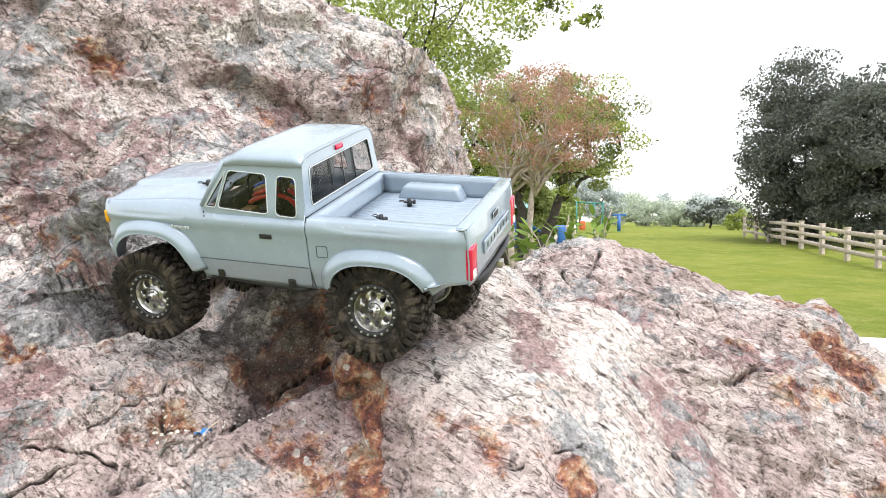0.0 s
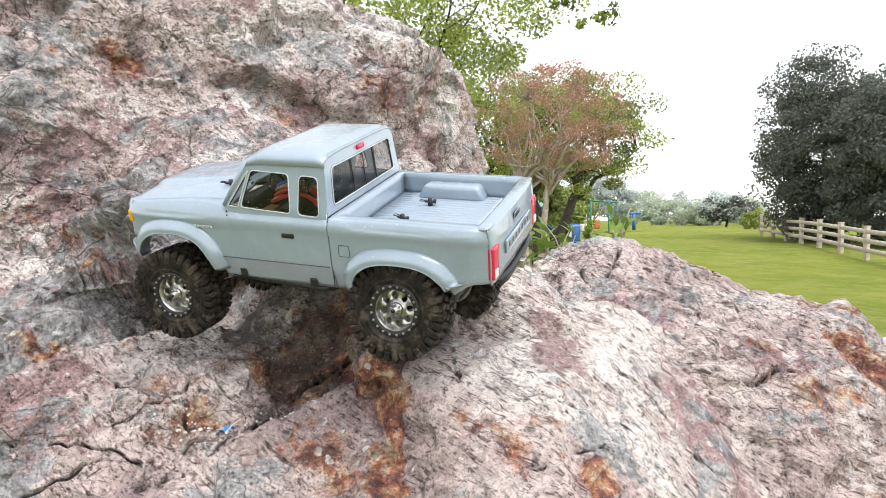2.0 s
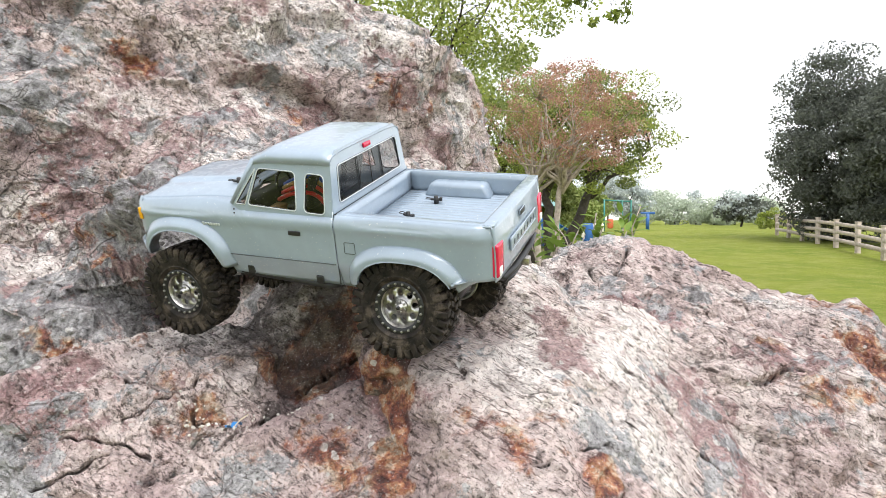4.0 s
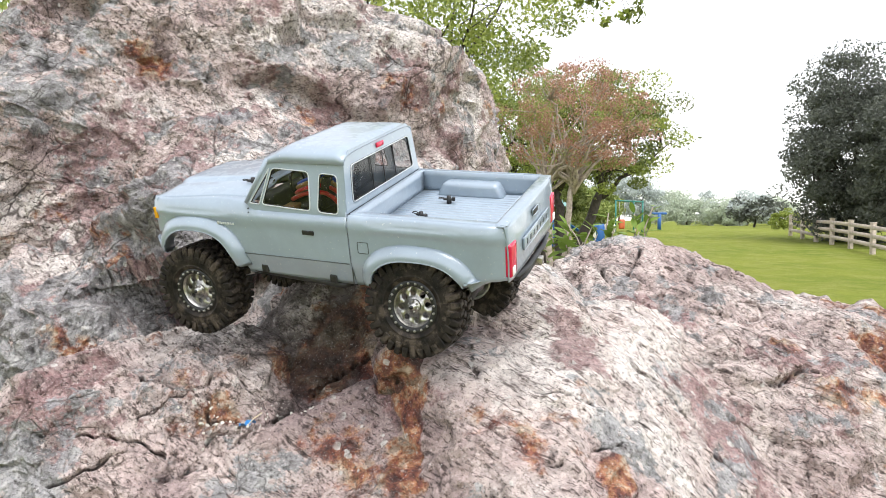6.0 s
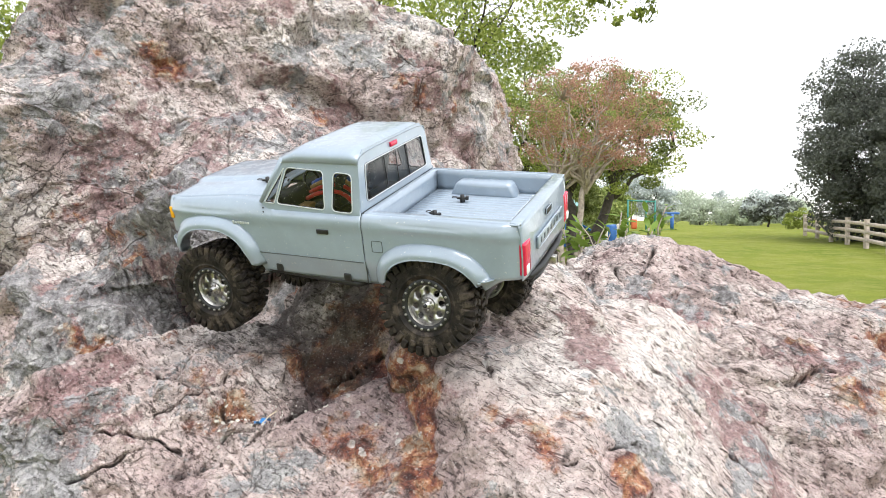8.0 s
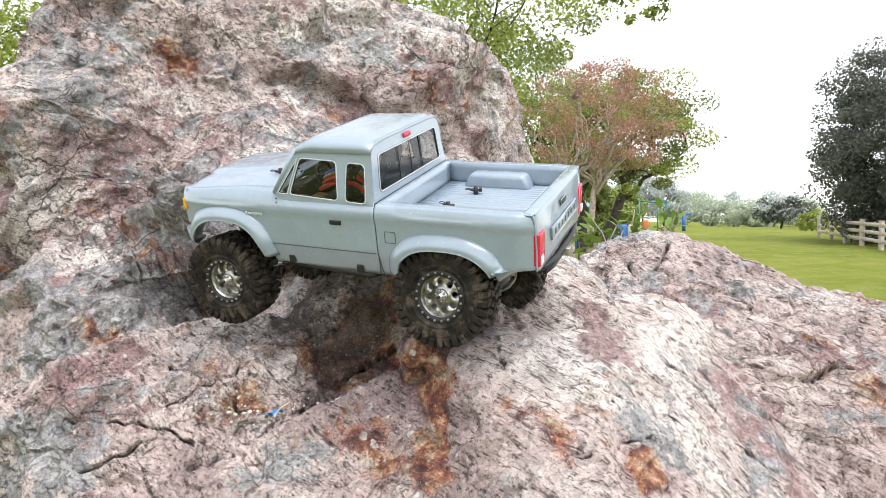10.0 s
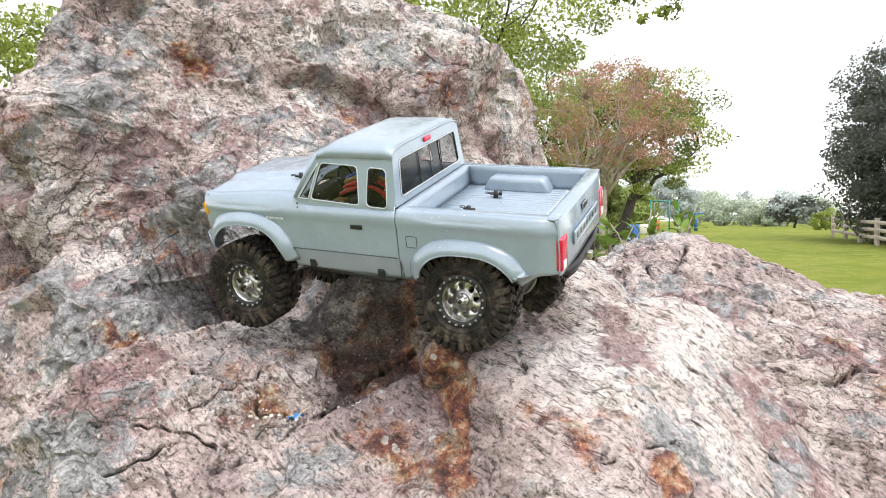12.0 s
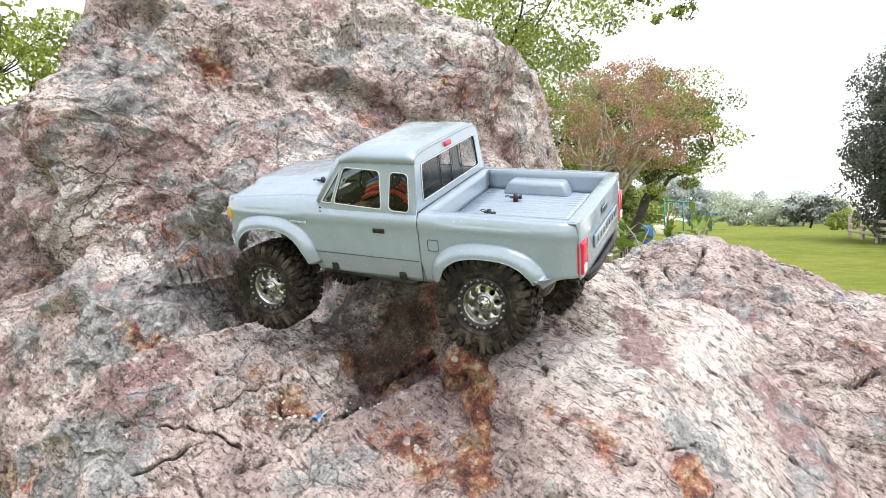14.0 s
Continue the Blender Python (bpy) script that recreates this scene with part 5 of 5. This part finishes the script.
def tree(name, label, base, crown, radii, trunk_h, trunk_r, bark, leaf_sets, limbs=9, clumps=60, seed=0, stems=1, clump_r=0.28, twigs=3, category="tree", low=-0.55, group=""):
    """Trunk, limbs to clumps in an uneven crown, and many small leaves gathered in the clumps."""
    rng = np.random.RandomState(seed)
    thing = new(name)
    thing.location = base
    base, crown, radii = np.array(base, float), np.array(crown, float), np.array(radii, float)
    wood = bmesh.new()
    spots = []
    for i in range(clumps):
        d = rng.normal(size=3)
        d /= np.linalg.norm(d)
        d[2] = max(d[2], low)
        spots.append(crown + d * radii * (0.30 + 0.70 * rng.rand() ** 0.5) * (0.80 + 0.25 * rng.rand()))
    spots = np.array(spots)
    forks = []
    for s in range(stems):
        a = base + np.array([(s - (stems - 1) / 2) * trunk_r * 2.2, rng.normal() * trunk_r, 0])
        top = base + np.array([(s - (stems - 1) / 2) * trunk_r * 7 + rng.normal() * trunk_r, rng.normal() * trunk_r, trunk_h])
        limb(wood, a - base - np.array([0, 0, 0.15]), top - base, trunk_r, trunk_r * 0.7, rng, 0.04, 7)
        forks.append(top)
    ends = []
    for i in range(limbs):
        f = forks[i % stems]
        t = spots[rng.randint(len(spots))]
        mid = f + (t - f) * 0.75
        pts = limb(wood, f - base - np.array([0, 0, trunk_h * 0.12 * rng.rand()]), mid - base, trunk_r * 0.5, trunk_r * 0.14, rng, 0.12, 6)
        ends.append(np.array(pts[-1]) + base)
        ends.append(np.array(pts[3]) + base)
    ends = np.array(ends)
    for sp in spots:
        e = ends[np.argmin(((ends - sp) ** 2).sum(1))]
        limb(wood, e - base, sp - base, trunk_r * 0.13, trunk_r * 0.03, rng, 0.10, 4)
    part("trunk", wood, bark, thing)
    total = sum(count for _, count, _ in leaf_sets)
    order, done = rng.permutation(clumps), 0
    for mat, count, size in leaf_sets:
        mine = order[done:done + max(1, round(clumps * count / total))]
        done += len(mine)
        which = rng.permutation(np.concatenate([np.repeat(mine, max(1, int(count * 0.8) // len(mine))), rng.randint(0, clumps, int(count * 0.2))]))
        off = rng.normal(size=(len(which), 3))
        off *= np.minimum(1.0, 1.5 / np.linalg.norm(off, axis=1))[:, None]
        c = spots[which] + off * np.mean(radii) * clump_r * (0.6 + 0.8 * rng.rand(clumps))[which][:, None] * np.array([1, 1, 0.6])
        ob = new("crown", leaves_mesh("crown", c - base, size, mat, rng))
        ob.parent = thing
    return tagged(thing, label, category, group)


tree("tree", "sparse tree with pale limbs and red-brown and green leaves", (1.45, 13.0, 0.1), (1.80, 13.0, 3.50), (1.55, 1.3, 1.30), 2.25, 0.075, BARK_PALE,
     [(LEAF_RUST, 18000, 0.042), (LEAF_LIGHT, 6000, 0.042)], 44, 230, 11, 2, 0.095, low=-0.75)
tree("tree", "broad green tree with several dark trunks", (2.35, 20.0, 0.3), (3.4, 20.0, 4.1), (2.45, 2.2, 2.0), 2.2, 0.17, BARK_DARK,
     [(LEAF_MID, 24000, 0.085), (LEAF_FRESH, 12000, 0.085)], 14, 120, 12, 3, 0.13, low=-0.8)
tree("tree", "light green leafy tree beyond the boulder", (0.4, 17.0, 0.2), (0.3, 17.0, 4.0), (1.8, 1.5, 2.5), 2.2, 0.12, BARK_DARK,
     [(LEAF_LIGHT, 20000, 0.070), (LEAF_FRESH, 10000, 0.070)], 12, 90, 13, 2, 0.15, low=-0.9)
tree("tree", "green tree overhanging the rocks with drooping sprays", (-0.75, 5.6, 0.0), (-0.22, 5.6, 3.85), (1.3, 1.1, 1.75), 2.3, 0.032, BARK_DARK,
     [(LEAF_FRESH, 19000, 0.038), (LEAF_LIGHT, 7000, 0.038)], 18, 110, 14, 1, 0.105, low=-0.95)
tree("tree", "fresh green leafy tree at the back of the rocks", (-7.5, 8.2, 0.0), (-7.4, 8.0, 4.1), (1.3, 1.1, 1.7), 2.4, 0.10, BARK_DARK,
     [(LEAF_FRESH, 8000, 0.075), (LEAF_LIGHT, 3000, 0.07)], 10, 60, 15, 1, 0.15, low=-0.9)
tree("tree", "tall dark grey-green evergreen oak behind the fence", (16.9, 30.5, 0.55), (16.4, 30.5, 4.7), (3.0, 2.4, 4.9), 3.2, 0.22, BARK_DARK,
     [(LEAF_OAK, 66000, 0.135)], 14, 260, 16, 1, 0.135, low=-0.97)
tree("tree", "dense dark evergreen oak overhanging the fence", (17.4, 26.5, 0.45), (17.2, 26.5, 3.9), (2.6, 2.2, 3.8), 2.6, 0.22, BARK_DARK,
     [(LEAF_OAK, 60000, 0.13)], 14, 240, 17, 1, 0.135, low=-0.97)
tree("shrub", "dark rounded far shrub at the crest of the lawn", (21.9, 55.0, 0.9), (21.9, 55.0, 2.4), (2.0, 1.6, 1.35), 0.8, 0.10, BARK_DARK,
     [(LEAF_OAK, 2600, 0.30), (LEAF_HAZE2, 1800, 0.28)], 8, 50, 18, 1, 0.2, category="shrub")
tree("shrub", "yellow-green clipped shrub at the fence end", (19.6, 44.5, 0.9), (19.6, 44.5, 1.55), (0.95, 0.8, 0.75), 0.4, 0.06, BARK_DARK,
     [(LEAF_FRESH, 2600, 0.16)], 6, 36, 19, 1, 0.2, category="shrub")
tree("shrub", "low green shrub by the playground", (3.9, 27.5, 0.4), (3.9, 27.5, 1.15), (0.75, 0.7, 0.42), 0.3, 0.05, BARK_DARK,
     [(LEAF_MID, 2400, 0.12)], 6, 36, 20, 1, 0.2, category="shrub")

tree("hanging_branch", "thin drooping twig with small green leaves against the sky", (0.75, 5.6, 3.9), (1.08, 5.6, 3.42), (0.36, 0.2, 0.26), 0.05, 0.012, BARK_DARK, [(LEAF_MID, 240, 0.055), (LEAF_FRESH, 160, 0.055)], 6, 18, 21, 1, 0.16, category="branch", low=-0.95)

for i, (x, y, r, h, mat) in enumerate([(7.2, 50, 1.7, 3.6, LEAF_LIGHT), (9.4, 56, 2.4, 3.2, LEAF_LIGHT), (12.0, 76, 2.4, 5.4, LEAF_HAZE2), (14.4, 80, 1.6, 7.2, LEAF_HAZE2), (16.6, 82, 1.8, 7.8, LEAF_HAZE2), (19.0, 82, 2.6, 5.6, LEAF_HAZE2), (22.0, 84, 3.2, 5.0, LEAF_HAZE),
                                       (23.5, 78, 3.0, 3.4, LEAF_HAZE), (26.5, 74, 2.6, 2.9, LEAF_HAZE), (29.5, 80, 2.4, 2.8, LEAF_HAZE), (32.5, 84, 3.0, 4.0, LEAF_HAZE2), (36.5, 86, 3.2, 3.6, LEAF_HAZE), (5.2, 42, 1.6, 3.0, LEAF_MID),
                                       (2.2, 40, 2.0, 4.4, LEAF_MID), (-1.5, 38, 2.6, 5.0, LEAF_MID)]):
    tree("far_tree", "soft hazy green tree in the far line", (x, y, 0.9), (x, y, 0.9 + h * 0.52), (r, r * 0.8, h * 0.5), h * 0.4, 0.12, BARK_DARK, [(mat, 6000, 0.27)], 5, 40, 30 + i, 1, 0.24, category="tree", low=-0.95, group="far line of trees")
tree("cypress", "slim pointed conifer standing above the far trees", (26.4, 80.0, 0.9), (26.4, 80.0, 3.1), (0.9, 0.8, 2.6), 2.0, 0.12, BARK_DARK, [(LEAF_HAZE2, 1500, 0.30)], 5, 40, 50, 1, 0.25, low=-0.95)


def spray(name, label, root, stems, leaf, per, seed, spread=0.10, height=0.10, category="shrub", size=(0.045, 0.016)):
    """A small broad-leaved shrub: stems and single curved leaves, each leaf a part."""
    rng = np.random.RandomState(seed)
    thing = new(name)
    thing.location = root
    wood = bmesh.new()
    lb = bmesh.new()
    L, B = size
    grid = [[lb.verts.new((L * t, B * 0.5 * s * math.sin(min(1.0, t * 1.04) * math.pi) ** 0.7, -0.25 * L * t * t + 0.10 * B * abs(s))) for s in (-1, 0, 1)] for t in (0.0, 0.2, 0.45, 0.7, 0.9, 1.0)]
    for a, b in zip(grid, grid[1:]):
        for k in (0, 1):
            lb.faces.new((a[k], b[k], b[k + 1], a[k + 1]))
    me = None
    for s in range(stems):
        tip = Vector((rng.normal() * spread, rng.normal() * spread * 0.6, height * (0.6 + 0.6 * rng.rand())))
        pts = limb(wood, (rng.normal() * 0.01, rng.normal() * 0.01, -0.25), tip, 0.0032, 0.0015, rng, 0.05, 6)
        for k in range(per):
            t = k / per
            at = Vector(pts[-1]).lerp(Vector(pts[3]), t * 0.9)
            if me is None:
                ob = part("leaf", lb, leaf, thing)
                me = ob.data
            else:
                ob = new("leaf", me)
                ob.parent = thing
            ob.matrix_basis = Matrix.Translation(at) @ pose(0, 0, 0, rng.normal() * 20, -10 - 55 * (1 - t) * rng.rand(), rng.rand() * 360) @ Matrix.Scale(0.75 + 0.6 * rng.rand(), 4)
    part("stem", wood, BARK_PALE, thing)
    return tagged(thing, label, category)


spray("shrub", "young broad-leaved green shrub growing behind the rock ridge", (0.375, 1.75, 1.47), 9, LEAF_SHRUB, 11, 3, 0.050, 0.12)
spray("shrub", "young broad-leaved green shrub growing behind the rock ridge", (0.25, 1.85, 1.48), 8, LEAF_SHRUB, 9, 4, 0.055, 0.07)
spray("shrub", "small green seedling in the gap between boulders", (-0.055, 1.72, 1.545), 5, LEAF_SHRUB, 6, 5, 0.022, 0.04, size=(0.05, 0.017))

# ---- fence ----
RAIL = plain("weathered_cream_timber", (0.50, 0.42, 0.36), 0.75, 0.0, 0.004, 6.0, 0.18)


def lawn_z(x, y):
    return float(lawn(np.array([x]), np.array([y]))[0])


fence = new("fence")
tagged(fence, "cream post and rail timber fence along the lawn", "fence")
P0, P1, N = Vector((15.75, 35.0)), Vector((11.2, 12.5)), 11
posts = []
post_me = None
for i in range(N):
    p = P0.lerp(P1, i / (N - 1))
    z = lawn_z(p.x, p.y) + 0.02
    posts.append(Vector((p.x, p.y, z)))
    bm = box_bm(0.14, 0.14, 1.14, (0, 0, 0.50), 0.012)
    box_bm(0.17, 0.17, 0.035, (0, 0, 1.06), 0.012, bm=bm)
    if post_me is None:
        ob = part("post", bm, RAIL, fence)
        post_me = ob.data
    else:
        bm.free()
        ob = new("post", post_me)
        ob.parent = fence
    ob.matrix_basis = Matrix.Translation((p.x, p.y, z)) @ pose(0, 0, 0, 0, 0, 11)
for a, b in zip(posts, posts[1:]):
    for h in (0.30, 0.60, 0.90):
        bm = box_bm(1.0, 0.045, 0.14, (0.5, 0, 0), 0.0)
        d = (b - a).length
        bmesh.ops.scale(bm, vec=(d, 1, 1), verts=bm.verts)
        ob = part("rail", bm, RAIL, fence)
        q = (b - a).to_track_quat("X", "Z").to_matrix().to_4x4()
        ob.matrix_basis = Matrix.Translation(a + Vector((-0.05, 0, h))) @ q

# ---- path ----
CONCRETE = plain("pale_concrete", (0.62, 0.60, 0.57), 0.85, 0.0, 0.004, 9.0, 0.10)
path = grid_bm([i / 20 for i in range(21)], [0, 0.3, 0.7, 1], lambda u, v: Vector((3.6 + 8 * u - 1.0 * v, 9.2 - 5.4 * u - 1.5 * v, lawn_z(3.6 + 8 * u, 9.2 - 5.4 * u) + 0.07)))
path = thick(finish("path", path, CONCRETE), 0.16, 0)
tagged(path, "pale concrete footpath crossing the lawn", "path", kind="structure")

# ---- playground ----
TEAL = plain("teal_green_metal", (0.03, 0.20, 0.17), 0.45)
ROOFT = plain("teal_grey_roof", (0.16, 0.30, 0.29), 0.5)
BLUE = plain("blue_plastic", (0.03, 0.12, 0.36), 0.4)
RED = plain("red_plastic", (0.42, 0.045, 0.05), 0.4)
ORANGE = plain("orange_plastic", (0.60, 0.14, 0.05), 0.4)
PALEW = plain("pale_plastic", (0.62, 0.58, 0.48), 0.5)
PY = 26.0
pz = lawn_z(1.6, PY)
play = new("play_structure")
play.location = (1.15, PY, pz)
tagged(play, "teal, blue and red playground structure with a pointed roof", "playground")
for x in (0.0, 0.75, 1.5, 2.25):
    for y in (0.0, 0.9):
        part("post", tube_bm([(x, y, -0.1), (x, y, 2.15 if x < 1 else 1.7)], 0.05, 8), TEAL, play)
roof_bm = bmesh.new()
bmesh.ops.create_cone(roof_bm, cap_ends=True, segments=4, radius1=0.72, radius2=0.05, depth=0.42, matrix=Matrix.Translation((0.375, 0.45, 2.32)) @ Matrix.Rotation(radians(45), 4, "Z"))
part("roof", roof_bm, ROOFT, play, smooth=False)
roof_bm = bmesh.new()
bmesh.ops.create_cone(roof_bm, cap_ends=True, segments=4, radius1=0.62, radius2=0.05, depth=0.30, matrix=Matrix.Translation((1.875, 0.45, 1.82)) @ Matrix.Rotation(radians(45), 4, "Z"))
part("roof", roof_bm, ROOFT, play, smooth=False)
for x, z, w, h, mat in ((0.375, 0.95, 0.66, 0.62, BLUE), (1.1, 0.95, 0.62, 0.55, RED), (1.1, 1.45, 0.30, 0.30, BLUE), (1.875, 0.9, 0.66, 0.6, BLUE), (0.1, 1.4, 0.28, 0.35, BLUE), (0.62, 1.35, 0.22, 0.4, RED), (1.7, 0.35, 0.4, 0.5, BLUE), (0.2, 0.3, 0.36, 0.45, BLUE)):
    part("panel", box_bm(w, 0.05, h, (x, -0.03, z), 0.02), mat, play)
part("deck", box_bm(2.3, 0.95, 0.06, (1.12, 0.45, 0.66), 0.01), TEAL, play)
slide = grid_bm([0, 0.25, 0.5, 0.75, 1], [i / 10 for i in range(11)], lambda u, v: Vector((2.3 + 1.3 * v, 0.2 + 0.5 * u, 0.85 - 0.78 * v + 0.10 * (2 * u - 1) ** 2)))
thick(part("slide", slide, BLUE, play), 0.03)

swing = new("swing_frame")
swing.location = (7.95, 38.0, lawn_z(8, 38))
tagged(swing, "teal metal swing frame with an orange seat", "swing")
for x in (-0.45, 0.55, 1.05):
    part("post", tube_bm([(x, 0.4 * (1 if x > 0.8 else -1) * 0.2, -0.1), (x, 0, 1.75)], 0.045, 8), TEAL, swing)
part("crossbar", tube_bm([(-0.5, 0, 1.75), (1.1, 0, 1.66)], 0.04, 8), TEAL, swing)
seat = part("swing_seat", box_bm(0.32, 0.3, 0.55, (-0.1, 0, 0.42), 0.08, 3), ORANGE, swing)
for x in (-0.24, 0.04):
    part("chain", tube_bm([(x, 0, 0.66), (x, 0, 1.72)], 0.012, 5), STEEL, swing)
sign = new("exercise_post")
sign.location = (10.45, 40.0, lawn_z(10.45, 40))
tagged(sign, "blue metal post with a pale crossbar", "post")
part("pole", tube_bm([(0, 0, -0.1), (0, 0, 0.95)], 0.11, 10), BLUE, sign)
part("crossbar", box_bm(0.85, 0.12, 0.13, (0, 0, 0.98), 0.03), BLUE, sign)
for x, y, w, h, mat, lab in ((4.9, 30.0, 0.34, 0.62, PALEW, "pale cream litter bin"), (5.25, 30.2, 0.5, 0.8, BLUE, "blue plastic bin by the playground"), (6.9, 36.5, 0.62, 0.55, PALEW, "pale painted stone on the lawn"), (3.1, 25.5, 0.5, 0.5, BLUE, "blue play tunnel block")):
    bm = lathe_bm([(0.0001, 0), (w * 0.44, 0), (w * 0.5, h * 0.1), (w * 0.5, h * 0.85), (w * 0.4, h), (0.0001, h)], 16, close=False)
    bmesh.ops.rotate(bm, verts=bm.verts, matrix=Matrix.Rotation(radians(90), 3, "X"))
    ob = finish("bin" if "bin" in lab else "block", bm, mat)
    ob.location = (x, y, lawn_z(x, y) - 0.02)
    tagged(ob, lab, "bin" if "bin" in lab else "block")


# ---- scraps in the gully ----
def scrap(name, label, bm, mat, at, turn, category, kind=""):
    ob = finish(name, bm, mat)
    ob.matrix_basis = Matrix.Translation(at) @ pose(0, 0, 0, *turn)
    return tagged(ob, label, category, kind=kind)


DRY = plain("dry_straw", (0.62, 0.52, 0.36), 0.8)
scrap("plastic_scrap", "crumpled scrap of bright blue plastic in the gully", grid_bm([i / 8 for i in range(9)], [0, 0.5, 1], lambda u, v: Vector((0.022 * u, 0.006 * v, 0.004 * math.sin(u * 9 + v * 3)))),
      plain("bright_blue_plastic", (0.03, 0.20, 0.52), 0.35), (-0.318, 0.785, 1.297), (10, -10, 25), "litter")
scrap("dry_stalk", "thin pale dry stalk lying on the rock", tube_bm([(0, 0, 0), (0.012, 0.004, 0.002), (0.026, 0.007, 0.001)], 0.0008, 6), DRY, (-0.305, 0.78, 1.300), (0, -25, 40), "stalk")


def rest_on(x, y):
    """The height of what lies under (x, y)."""
    hit, at, *_ = scene.ray_cast(bpy.context.evaluated_depsgraph_get(), Vector((x, y, 1.40)), Vector((0, 0, -1)))
    return at.z if hit else 0.0


rng_grit = np.random.RandomState(8)
bpy.context.view_layer.update()
grit = bmesh.new()
line = [Vector((-0.40, 0.80)), Vector((-0.33, 0.80)), Vector((-0.27, 0.83)), Vector((-0.22, 0.87))]
for i in range(150):
    k = rng_grit.rand() * 3
    p = line[int(k)].lerp(line[int(k) + 1], k % 1) + Vector(rng_grit.normal(size=2)) * 0.012
    s = 0.0012 + 0.0022 * rng_grit.rand() ** 2
    box_bm(s * 1.6, s * 1.2, s * 0.8, (p.x, p.y, rest_on(p.x, p.y) + s * 0.25), 0.0, turn=pose(0, 0, 0, *(rng_grit.rand(3) * 360)), bm=grit)
tagged(finish("grit", grit, plain("white_grit", (0.58, 0.55, 0.49), 0.8), smooth=False), "scattered white grit and petals in the gully", "grit", kind="stuff")
